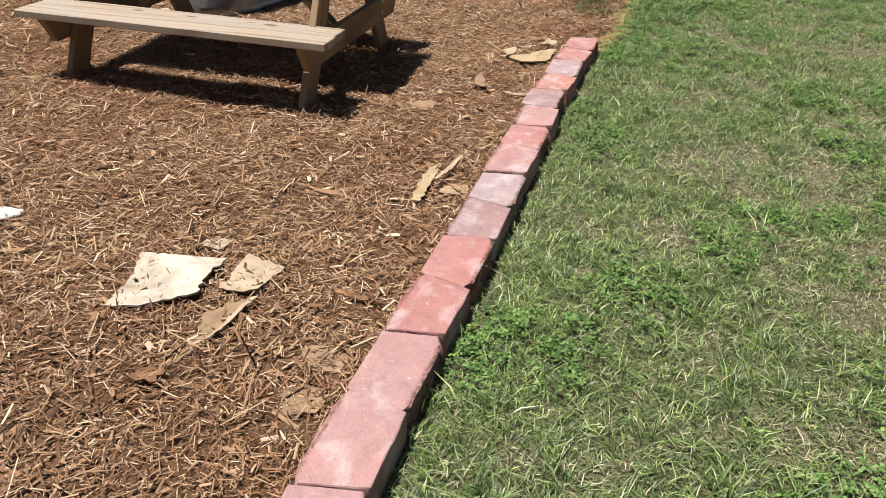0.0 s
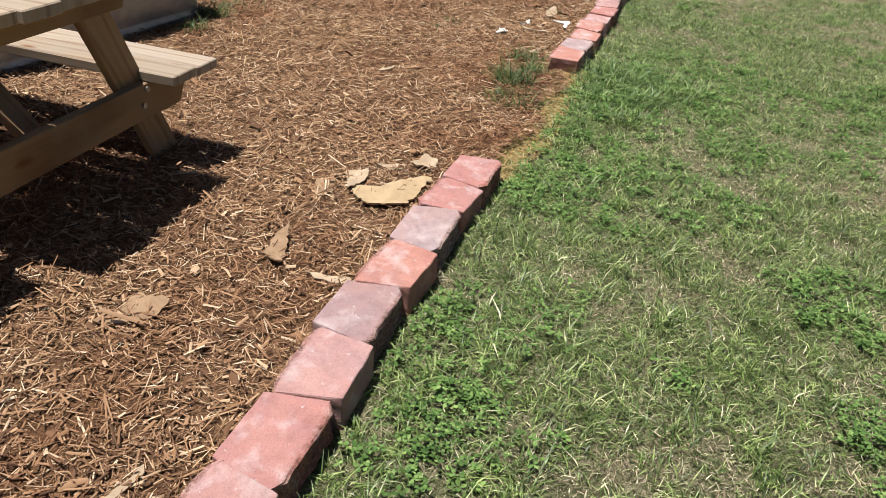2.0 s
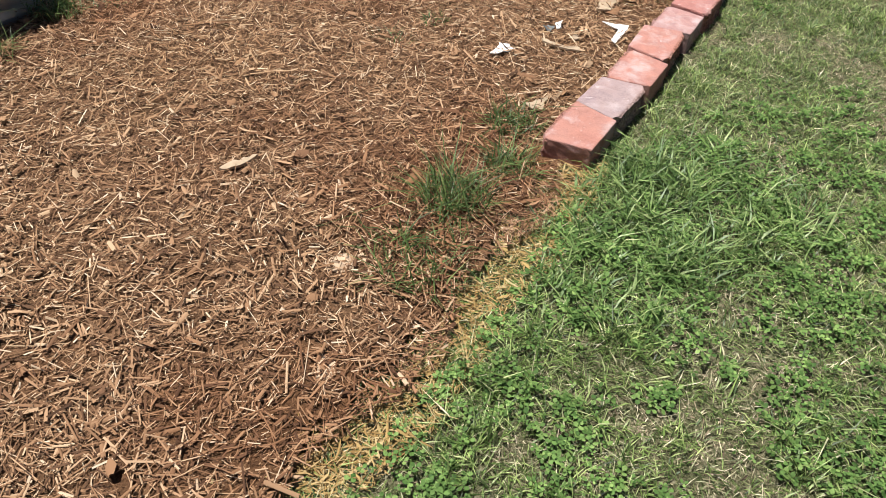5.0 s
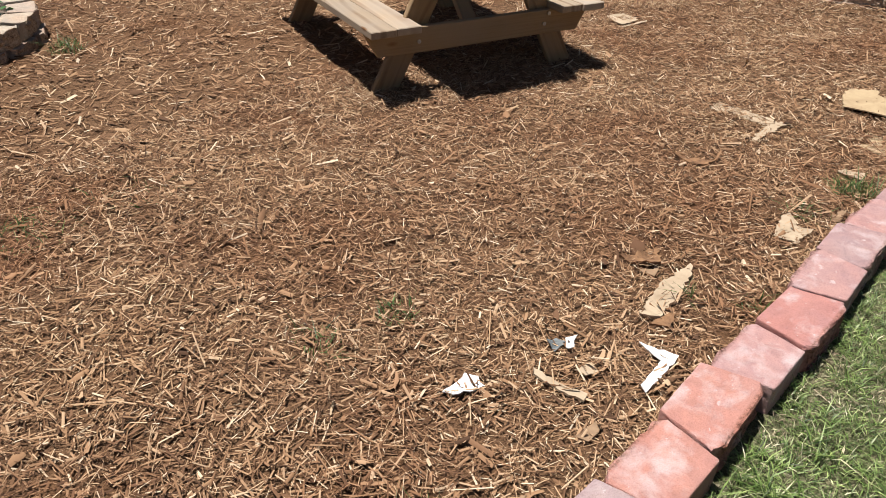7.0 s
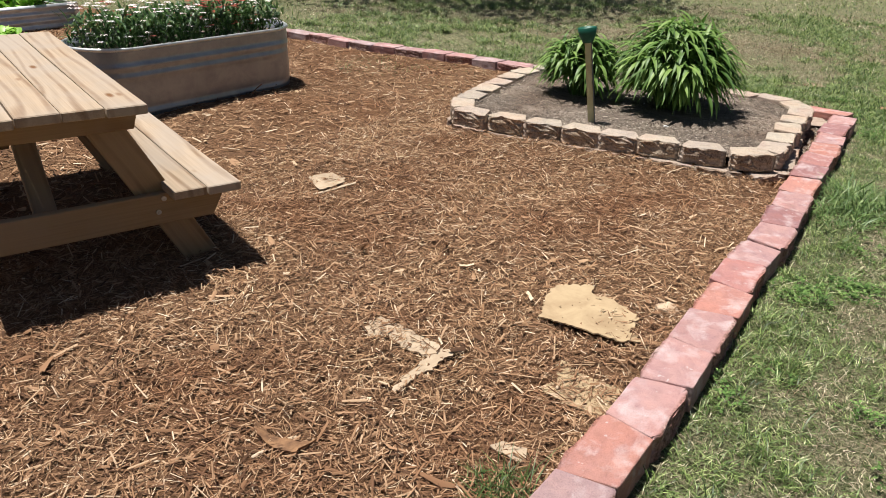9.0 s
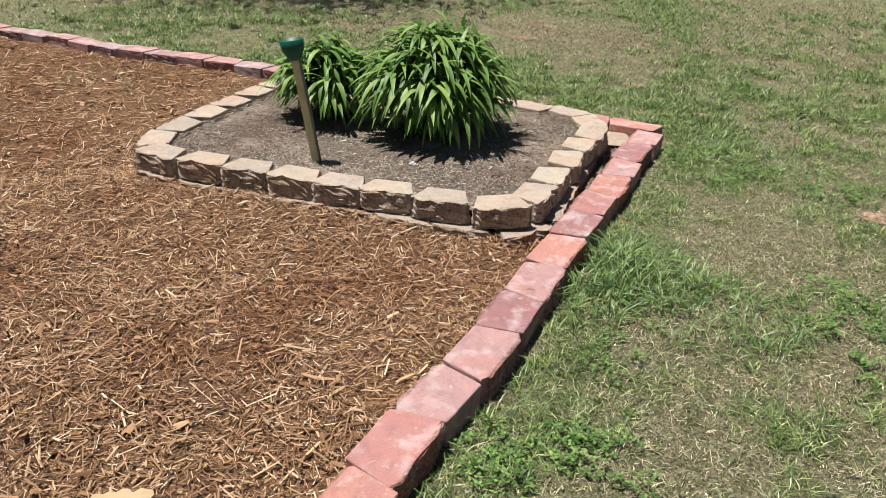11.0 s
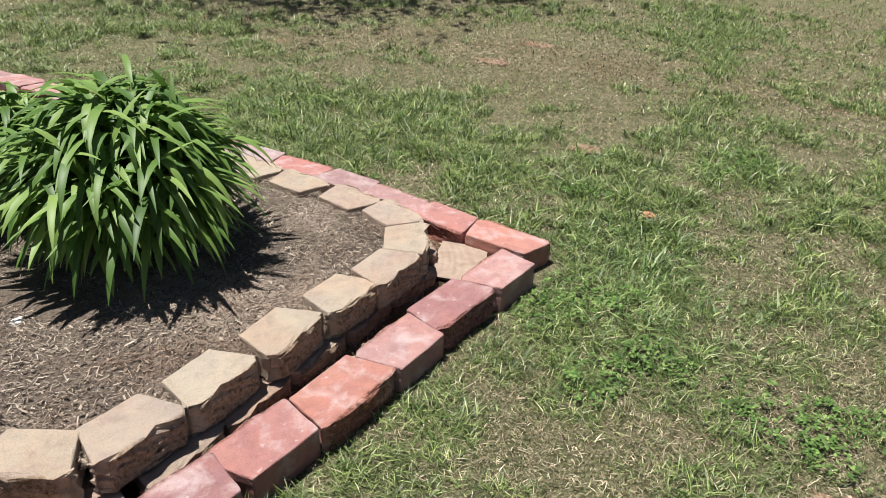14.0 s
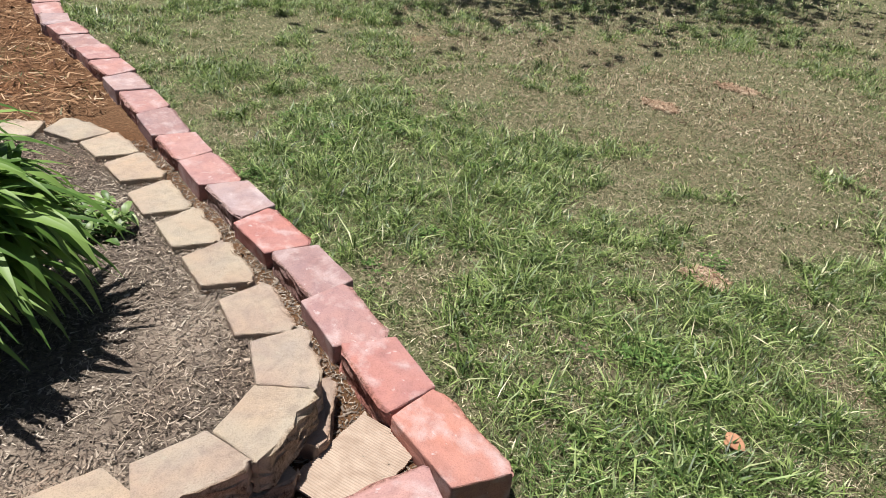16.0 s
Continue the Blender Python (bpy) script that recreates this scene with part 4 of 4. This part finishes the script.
def corrugated(label, x, y, length, width, yaw, material):
    """A sheet of ribbed card whose outer ply is gone."""
    bm = bmesh.new()
    n = int(width / 0.0016)
    rows = []
    for i in range(n + 1):
        v = -width / 2 + width * i / n
        z = 0.003 + 0.0018 * math.sin(v / 0.008 * 2 * math.pi)
        rows.append([bm.verts.new((u + 0.006 * noise.noise((u * 20, v * 40, 0)), v, h + 0.012 * (u / length) ** 2)) for u in (-length / 2, 0.0, length / 2) for h in (z, -0.003)])
    for a, b in zip(rows, rows[1:]):
        for k in (0, 2):
            bm.faces.new((a[k], a[k + 2], b[k + 2], b[k]))
            bm.faces.new((a[k + 1], b[k + 1], b[k + 3], a[k + 3]))
        bm.faces.new((a[0], b[0], b[1], a[1]))
        bm.faces.new((a[4], a[5], b[5], b[4]))
    ground = 0.024 + float(lumps(x, y))
    return tagged(part("cardboard_scrap", bm, material, place=pose(x, y, ground + 0.014, 0, 0, yaw)), label, P)


corrugated("ribbed pale cardboard lying between planter and edging", 3.355, 14.46, 0.20, 0.30, 12, CARD_CREAM)
stone("pale tan stone in the bark", 1.28, 6.38, 0.072, 1)
stone("pale flat stone beside the grass", 1.39, 6.02, 0.085, 2, None, 0.016)
stone("small pinkish stone beside the edging", 2.61, 10.96, 0.085, 3)
stone("white stone half buried in bark", -1.0, 2.985, 0.10, 4, PAPER)
stone("brown stone half buried in bark", 2.84, 11.42, 0.11, 5)
stone("small white pebble on bed soil", 2.35, 13.27, 0.04, 6, PAPER, 0.165)
stone("orange-brown dry leaf on the lawn", 3.96, 15.31, 0.05, 7, DRY_LEAF)


# ---- trees behind the lawn ----
def tree(label, x, y, height, radius, seed):
    r = np.random.default_rng(seed)
    t = tagged(new("tree"), label, "tree")
    bm = bmesh.new()
    fork = height * 0.42
    tube(bm, [(0, 0, -0.1), (0.03, 0.02, fork * 0.5), (0.0, 0.05, fork)], [0.20, 0.15, 0.12], 12)
    ends = []
    for k in range(11):
        a = k * 2.4 + r.uniform(-0.3, 0.3)
        out = radius * r.uniform(0.35, 0.8)
        tip = (math.cos(a) * out, math.sin(a) * out, height * r.uniform(0.62, 0.95))
        tube(bm, [(0, 0.04, fork * r.uniform(0.8, 1.0)), (tip[0] * 0.4, tip[1] * 0.4, fork + (tip[2] - fork) * 0.55), tip], [0.07, 0.045, 0.012], 7)
        ends.append(tip)
    part("trunk", bm, TRUNK, t, smooth=True)
    leaves = []
    for k in range(5200):
        tip = ends[int(r.integers(len(ends)))]
        c = np.array(tip) + r.normal(0, 1, 3) * (radius * 0.26, radius * 0.26, height * 0.085)
        a = r.uniform(0, 2 * math.pi)
        leaves.append(leaf_strip(c, (math.cos(a), math.sin(a), r.uniform(-0.6, 0.6)), 0.16, 0.09, 0.6, 2))
    part_of("crown", strips_mesh("crown", leaves), CROWN, t)
    t.matrix_basis = pose(x, y, 0)
    return t


tree("broad leafy shade tree beyond the lawn", -2.7, 21.0, 5.4, 3.2, 1)
tree("broad leafy shade tree beyond the beds", -7.8, 21.4, 5.4, 2.8, 2)


# ---- loose bark ----
def strands(name, n, xr, yr, accept, length, width, seed, lift=0.012, tilt=0.22, ground=None, bent=True, fold=True):
    """n splinters strewn over an area, folded along their length or flat, as arrays."""
    r = np.random.default_rng(seed)
    x, y = r.uniform(*xr, n), r.uniform(*yr, n)
    ok = accept(x, y)
    x, y = x[ok], y[ok]
    n = len(x)
    a = 1.3 * np.sin(1.9 * x + 1.1 * y) + 1.1 * np.sin(2.7 * y - 1.3 * x + 0.6) + r.normal(0, 1.5, n)
    L = r.lognormal(np.log(length), 0.45, n) / 2
    Wd = r.lognormal(np.log(width), 0.45, n) / 2
    t = r.normal(0, tilt, n)
    bend = r.normal(0, 0.16, n) * L
    roll = r.normal(0, 0.45, n)
    base = (ground(x, y) if ground else 0.0) + r.uniform(0.002, lift, n) + np.abs(np.sin(t)) * L * 0.6
    along = (-1.0, 0.0, 1.0) if bent else (-1.0, 1.0)
    across = (-1.0, 0.0, 1.0) if fold else (-1.0, 1.0)
    m = len(across) * len(along)
    verts = np.empty((n, m, 3), np.float32)
    for i, u in enumerate(along):
        for j, v in enumerate(across):
            taper = 1.0 if u == 0 else 0.55
            lx = u * L
            ly = v * Wd * taper + bend * (u * u - 0.5)
            lz = (0.45 * Wd if v == 0 else 0.0) + v * Wd * taper * np.sin(roll)
            verts[:, i * len(across) + j, 0] = x + lx * np.cos(t) * np.cos(a) - ly * np.sin(a)
            verts[:, i * len(across) + j, 1] = y + lx * np.cos(t) * np.sin(a) + ly * np.cos(a)
            verts[:, i * len(across) + j, 2] = base + lx * np.sin(t) + lz
    w = len(across)
    quad = np.array([(i * w + j, i * w + w + j, i * w + w + j + 1, i * w + j + 1) for i in range(len(along) - 1) for j in range(w - 1)])
    faces = (np.arange(n)[:, None, None] * m + quad[None]).reshape(-1, 4)
    return mesh_of(name, verts.reshape(-1, 3), faces)


LATTICE = np.random.default_rng(77).uniform(0, 1, (64, 64))


def cloud(x, y, scale, shift):
    """Smooth random field, 0 to 1."""
    u, v = x * scale + shift, y * scale + 1.7 * shift
    i, j = np.floor(u).astype(int), np.floor(v).astype(int)
    f, g = u - i, v - j
    f, g = f * f * (3 - 2 * f), g * g * (3 - 2 * g)
    i0, i1, j0, j1 = i % 64, (i + 1) % 64, j % 64, (j + 1) % 64
    low = LATTICE[i0, j0] * (1 - f) + LATTICE[i1, j0] * f
    return low * (1 - g) + (LATTICE[i0, j1] * (1 - f) + LATTICE[i1, j1] * f) * g


def open_bark(x, y):
    """Bark that is not under the planters."""
    inset = np.where((y > 5.55) & (y < 7.1), -0.05 + 0.04 * np.sin(9 * y), 0.085)
    return in_bark(x, y, inset) & ~in_ring(x, y, 1.05) & ~((y > 12.95) & (x > 3.0)) & ~((y > 14.6) & (x > 1.2)) & ((x + 2.75) ** 2 + (y - 8.75) ** 2 > 0.5)


def gap(x, y):
    """Where the edging has no blocks."""
    return (y > 5.55) & (y < 7.1)


BARK_Z = lambda x, y: 0.021 + lumps(x, y)
NEAR = lambda x, y: open_bark(x, y) & (x > edge_x(y) - 2.9)
FAR = lambda x, y: open_bark(x, y) & (x <= edge_x(y) - 2.9)
for count, fine, wide, seed, fold, top, words in ((185000, 0.040, 0.0064, 1, True, 0.020, "shredded reddish-brown bark mulch"), (560000, 0.028, 0.0039, 2, False, 0.022, "thin bark and wood fibres over the mulch")):
    tagged(part_of("bark_mulch", strands("bark_mulch", count, (-2.6, 3.6), (1.0, 14.8), NEAR, fine, wide, seed, top, 0.26, BARK_Z, False, fold), MULCH), words, "mulch", kind="stuff")
tagged(part_of("bark_mulch", strands("bark_mulch", 190000, (-6.5, 3.0), (1.0, 15.5), FAR, 0.048, 0.0078, 6, 0.016, 0.22, BARK_Z, False, False), MULCH), "shredded reddish-brown bark mulch further off", "mulch", kind="stuff")
tagged(part_of("bark_chips", strands("bark_chips", 3000, (-1.6, 3.6), (1.0, 13.0), lambda x, y: open_bark(x, y), 0.042, 0.012, 3, 0.022, 0.2, BARK_Z), MULCH), "broad splinters of bark and wood", "mulch", kind="stuff")
tagged(part_of("straw", strands("straw", 26000, (1.1, 2.2), (5.5, 7.2), lambda x, y: np.abs(x - edge_x(y) + 0.02) < 0.12 + 0.10 * cloud(x, y, 6.0, 9.0), 0.034, 0.003, 4, 0.02, 0.25), STRAW), "dry yellow grass along the bark's edge", "dry grass", kind="stuff")
CREVICE = lambda x, y: in_bark(x, y, 0.07) & ~in_ring(x, y, 1.03) & (((y > 12.95) & (x > 2.95)) | ((y > 14.5) & (x > 1.1)))
tagged(part_of("soil_crumbs", strands("soil_crumbs", 60000, (1.0, 3.6), (12.9, 15.1), CREVICE, 0.014, 0.005, 25, 0.01, 0.3, BARK_Z, False), CRUMBS), "grey grit between planter and edging", "soil", kind="stuff")
tagged(part_of("soil_crumbs", strands("soil_crumbs", 75000, (1.0, 3.2), (12.8, 14.7), in_ring, 0.014, 0.0038, 5, 0.008, 0.2, lambda x, y: 0.170 + 0 * x, False, False), CRUMBS), "fine bark crumbs and grit on the bed soil", "soil", kind="stuff")


# ---- lawn ----
def lush(x, y):
    """How green and thick the lawn grows, 0 to 1."""
    v = 0.14 * cloud(x, y, 0.9, 3.0) + 0.24 * cloud(x + 0.3 * y, y, 2.6, 11.0) + 0.28 * cloud(x, y, 6.0, 23.0) + 0.24 * cloud(x, y, 13.0, 31.0) + 0.16 * cloud(x, y, 27.0, 5.0)
    v = v - 0.25 * np.exp(-(((x - 2.9) / 2.0) ** 2 + ((y - 18.1) / 0.9) ** 2)) - 0.10 * np.exp(-(((x - 3.6) / 0.8) ** 2 + ((y - 16.2) / 0.35) ** 2))
    v = v + 0.20 * np.exp(-(((x - 1.9) / 1.5) ** 2 + ((y - 15.9) / 0.7) ** 2)) + 0.14 * np.exp(-((x - edge_x(np.minimum(y, 14.6)) - 0.25) / 0.28) ** 2)
    v = v + 0.10 * np.clip((11.5 - y) / 3.0, 0, 1) - 0.13 * np.exp(-(((x - 4.3) / 0.55) ** 2 + ((y - 13.0) / 0.6) ** 2)) + 0.06 * np.exp(-(((x - 5.2) / 1.5) ** 2 + ((y - 17.0) / 1.5) ** 2))
    return np.clip((v - 0.42) / 0.22, 0, 1)


def blades(name, x, y, height, width, seed, lean=0.55, base=0.0, at=(0.0, 0.0)):
    """Bent grass blades at the given spots, as arrays."""
    r = np.random.default_rng(seed)
    n = len(x)
    a = r.uniform(0, 2 * np.pi, n)
    wx, wy = x + at[0], y + at[1]
    clump = 0.5 + 0.5 * np.sin(21 * wx + 8 * wy + 2 * np.sin(5 * wy)) * np.sin(18 * wy - 12 * wx + 2 * np.sin(6 * wx))
    a = a + 0.5 * np.sin(3.1 * wx + 2.0 * np.sin(2.3 * wy))
    h = height * r.lognormal(0, 0.35, n) * (0.62 + 0.5 * clump) * (0.66 + 0.68 * lush(wx, wy))
    w = width * r.lognormal(0, 0.25, n) / 2
    ln = np.abs(r.normal(lean, 0.35, n))
    dx, dy = np.cos(a), np.sin(a)
    face = a + np.pi / 2 + r.normal(0, 0.5, n)
    sx, sy = np.cos(face), np.sin(face)
    verts = np.empty((n, 4, 3), np.float32)
    for k, (f, ww) in enumerate(((0, 0.0), (0.5, 1.0), (0.5, -1.0), (1.0, 0.0))):
        out = h * ln * f ** 1.8
        verts[:, k, 0] = x + dx * out + sx * w * ww
        verts[:, k, 1] = y + dy * out + sy * w * ww
        verts[:, k, 2] = base + h * f / np.sqrt(1 + (ln * f) ** 2) - 0.002
    tri = np.array([(0, 1, 2), (2, 1, 3)])
    faces = (np.arange(n)[:, None, None] * 4 + tri[None]).reshape(-1, 3)
    return mesh_of(name, verts.reshape(-1, 3), faces)


BARE = ((2.30, 17.70, 0.12, 0.08), (2.42, 18.45, 0.14, 0.07), (3.48, 16.07, 0.10, 0.06), (4.78, 13.72, 0.11, 0.07))


def is_bare(x, y):
    """Over one of the bare clay spots."""
    hit = np.zeros(x.shape, bool)
    for bx, by, rx, ry in BARE:
        hit |= ((x - bx) / rx) ** 2 + ((y - by) / ry) ** 2 < 0.7 + 0.6 * np.sin(9 * x + 4 * y) * np.sin(11 * y - 3 * x)
    return hit


def lawn_spots(n, xr, yr, seed, bare=0.3):
    r = np.random.default_rng(seed)
    x, y = r.uniform(*xr, n), r.uniform(*yr, n)
    far = np.where(y > back_y(x) + 0.11, True, x > np.where(y < 14.6, edge_x(y) + np.where(gap(x, y), -0.02, 0.105), 3.72))
    thin = r.uniform(0, 1, n) < 1 - bare + bare * lush(x, y)
    ok = far & thin & (~is_bare(x, y) | (r.uniform(0, 1, n) < 0.3))
    return x[ok], y[ok]


def turf(label, x, y, height, width, seed, lean):
    """Green blades where the lawn is lush, dry ones between."""
    pick = np.random.default_rng(seed).uniform(0, 1, len(x)) < 0.10 + 0.80 * lush(x, y)
    for which, mat, words in ((pick, GRASS, "green " + label), (~pick, DRYGRASS, "dry straw-coloured " + label)):
        tall = height if mat is GRASS else height * 0.8
        tagged(part_of("grass", blades("grass", x[which], y[which], tall, width, seed + 1, lean), mat), words, "grass", kind="stuff")


x, y = lawn_spots(1150000, (0.2, 6.4), (0.8, 16.8), 1)
ok = x < edge_x(np.minimum(y, 14.6)) + 2.9
turf("short patchy mown grass", x[ok], y[ok], 0.025, 0.0031, 2, 1.25)
x, y = lawn_spots(520000, (-2.5, 7.6), (8.0, 20.5), 3)
ok = ((x >= edge_x(np.minimum(y, 14.6)) + 2.9) & (y < 17)) | (y > back_y(x))
ok &= ~((x < edge_x(np.minimum(y, 14.6)) + 2.9) & (y < 16.8) & (x > 0.2))
turf("short mown grass further off", x[ok], y[ok], 0.032, 0.0052, 4, 1.05)
x, y = lawn_spots(160000, (-8, 9), (2, 25), 13)
ok = (x >= edge_x(np.minimum(y, 14.6)) + 2.9) | (y > 20) | ((x < -2.5) & (y > back_y(x)))
turf("short mown grass at the far side", x[ok], y[ok], 0.048, 0.011, 14, 0.95)


for k, (bx, by, rx, ry) in enumerate(BARE):
    spot = lambda x, y: ((x - bx) / rx) ** 2 + ((y - by) / ry) ** 2 < 0.3 + 1.4 * cloud(x, y, 30.0, 7.0 + k)
    crumbs = strands("bare_patch", 3600, (bx - 1.4 * rx, bx + 1.4 * rx), (by - 1.4 * ry, by + 1.4 * ry), spot, 0.011, 0.008, 60 + k, 0.018, 0.3, None, False)
    tagged(part_of("bare_patch", crumbs, CLAY_CRUMBS), "crumbly bare reddish clay patch in the lawn", "bare soil", kind="stuff")

def clumps(name, n, xr, yr, seed, spread, height, width, per):
    """Longer grass standing in many small clumps."""
    r = np.random.default_rng(seed)
    cx, cy = lawn_spots(n, xr, yr, seed, 0.92)
    ok = (r.uniform(0, 1, len(cx)) < lush(cx, cy)) & (cx < edge_x(np.minimum(cy, 14.6)) + 4.2)
    cx, cy = np.repeat(cx[ok], per), np.repeat(cy[ok], per)
    x, y = cx + r.normal(0, spread, len(cx)), cy + r.normal(0, spread, len(cx))
    keep = np.where(y > back_y(x) + 0.11, True, x > np.where(y < 14.6, edge_x(y) + 0.11, 3.72))
    return blades(name, x[keep], y[keep], height, width, seed + 1, 1.0)


tagged(part_of("grass", clumps("grass", 6500, (0.3, 6.4), (0.9, 16.8), 51, 0.022, 0.042, 0.0034, 26), GRASS), "longer green grass in small uneven clumps", "grass", kind="stuff")
tagged(part_of("grass", clumps("grass", 13000, (-2.5, 7.5), (14.8, 21.5), 53, 0.028, 0.048, 0.0058, 18), GRASS), "longer green grass clumps further off", "grass", kind="stuff")
LAWN_SIDE = lambda x, y: (x > edge_x(np.minimum(y, 14.6)) + 0.1) & (x < edge_x(np.minimum(y, 14.6)) + 3.0) | (y > back_y(x) + 0.2) & (x < 6.4)
DRY = lambda x, y: LAWN_SIDE(x, y) & (lush(x, y) + 0.5 * cloud(x, y, 37.0, 5.0) < 0.85)
DRY_FAR = lambda x, y: ((x > edge_x(np.minimum(y, 14.6)) + 3.0) | (y > 17.5)) & (lush(x, y) + 0.5 * cloud(x, y, 23.0, 5.0) < 0.8)
tagged(part_of("dry_clippings", strands("dry_clippings", 900000, (0.2, 6.6), (0.9, 18.5), DRY, 0.016, 0.0018, 9, 0.018, 0.5, None, False, False), DEAD), "brown dead grass and clippings between green clumps", "dry grass", kind="stuff")
tagged(part_of("dry_clippings", strands("dry_clippings", 260000, (-3.0, 8.0), (9.0, 22.0), DRY_FAR, 0.020, 0.0052, 10, 0.034, 0.6, None, False, False), DEAD), "brown dead grass over the far lawn", "dry grass", kind="stuff")


def clover(name, n, xr, yr, seed, size, spread, per):
    """Small three-part leaves standing in low domed bunches."""
    r = np.random.default_rng(seed)
    cx, cy = lawn_spots(n, xr, yr, seed, 0.1)
    field = 0.75 * cloud(cx, cy, 2.3, 41.0) + 0.45 * cloud(cx, cy, 6.0, 47.0)
    ok = (field > 0.60 + np.where(cy > 7.5, 0.24, 0.0)) & (cx < edge_x(np.minimum(cy, 14.6)) + 3.0)
    cx, cy = cx[ok], cy[ok]
    reach = np.repeat(spread * r.uniform(0.5, 1.5, len(cx)), per)
    a, d = r.uniform(0, 6.28, len(reach)), np.sqrt(r.uniform(0, 1, len(reach)))
    x, y = np.repeat(cx, per) + reach * d * np.cos(a), np.repeat(cy, per) + reach * d * np.sin(a)
    high = 0.012 + 0.42 * reach * (1 - 0.75 * d ** 2) * r.uniform(0.7, 1.15, len(reach))
    clear = np.where(y > back_y(x) + 0.11, True, x > np.where(y < 14.6, edge_x(y) + 0.11, 3.72))
    x, y, high = x[clear], y[clear], high[clear]
    n = len(x)
    x, y = np.repeat(x, 3), np.repeat(y, 3)
    a = np.repeat(r.uniform(0, 6.28, n), 3) + np.tile([0, 2.1, 4.2], n)
    z = np.repeat(high, 3)
    s = size * np.repeat(r.uniform(0.6, 1.35, n), 3)
    tl = r.normal(0.0, 0.4, 3 * n)
    verts = np.empty((3 * n, 5, 3), np.float32)
    for k, (u, v) in enumerate(((0, 0), (0.6, -0.45), (1.05, -0.2), (1.05, 0.2), (0.6, 0.45))):
        verts[:, k, 0] = x + s * (u * np.cos(a) - v * np.sin(a))
        verts[:, k, 1] = y + s * (u * np.sin(a) + v * np.cos(a))
        verts[:, k, 2] = z + s * u * tl
    faces = np.arange(15 * n).reshape(-1, 5)
    return mesh_of(name, verts.reshape(-1, 3), faces)


tagged(part_of("clover", clover("clover", 15000, (0.2, 6.2), (0.8, 16.5), 7, 0.0110, 0.065, 14), CLOVER), "patches of small clover and weed leaves", "clover", kind="stuff")


def tuft(label, x, y, radius, height, count, material, seed, width=0.005, lean=0.7, base=0.0):
    r = np.random.default_rng(seed)
    a, d = r.uniform(0, 6.28, count), radius * np.sqrt(r.uniform(0, 1, count))
    me = blades("grass_tuft", d * np.cos(a), d * np.sin(a), height, width, seed + 5000, lean, base, (x, y))
    return tagged(part_of("grass_tuft", me, material, place=pose(x, y, 0)), label, "grass tuft", kind="stuff")


L1, L2 = "tall bright green grass tuft beside the edging", "dull green grass tuft coming through bark"
for i, (x, y, rad, h, n, m) in enumerate(((2.14, 6.92, 0.30, 0.055, 800, TALL), (2.34, 7.10, 0.34, 0.060, 1050, TALL), (2.05, 6.68, 0.28, 0.045, 620, TALL), (2.06, 7.15, 0.12, 0.06, 300, TALL),
                                        (3.38, 12.42, 0.18, 0.08, 480, TALL), (3.60, 12.66, 0.26, 0.075, 800, TALL), (3.84, 12.45, 0.34, 0.06, 800, TALL), (3.44, 12.78, 0.11, 0.085, 240, TALL),
                                        (4.83, 13.10, 0.18, 0.10, 500, DARKTUFT), (4.20, 14.60, 0.40, 0.036, 900, TALL), (3.95, 14.95, 0.34, 0.036, 700, TALL), (4.75, 12.55, 0.34, 0.042, 600, TALL),
                                        (1.50, 6.78, 0.11, 0.08, 520, DARKTUFT), (1.49, 6.46, 0.14, 0.065, 460, DARKTUFT), (1.58, 7.30, 0.09, 0.06, 260, DARKTUFT), (1.63, 7.02, 0.08, 0.07, 300, DARKTUFT),
                                        (0.95, 7.78, 0.08, 0.04, 120, DARKTUFT), (1.06, 8.03, 0.07, 0.04, 90, DARKTUFT), (-0.25, 8.15, 0.16, 0.04, 160, DARKTUFT), (2.28, 9.70, 0.10, 0.06, 300, DARKTUFT),
                                        (2.14, 9.38, 0.09, 0.06, 320, DARKTUFT), (2.01, 8.62, 0.10, 0.05, 220, DARKTUFT), (1.85, 8.62, 0.05, 0.05, 80, DARKTUFT), (-0.45, 7.45, 0.10, 0.10, 200, DARKTUFT), (-0.42, 7.05, 0.07, 0.10, 110, DARKTUFT),
                                        (-0.35, 7.75, 0.18, 0.04, 200, DARKTUFT), (-1.98, 9.2, 0.10, 0.07, 130, DARKTUFT), (0.25, 14.6, 0.5, 0.04, 500, DARKTUFT), (-0.4, 14.7, 0.5, 0.04, 500, DARKTUFT))):
    tuft(L1 if m is TALL else L2, x, y, rad, h, n, m, 100 + i, 0.0060 if m is TALL else 0.004, 1.1 if m is TALL else 0.9, 0.005)
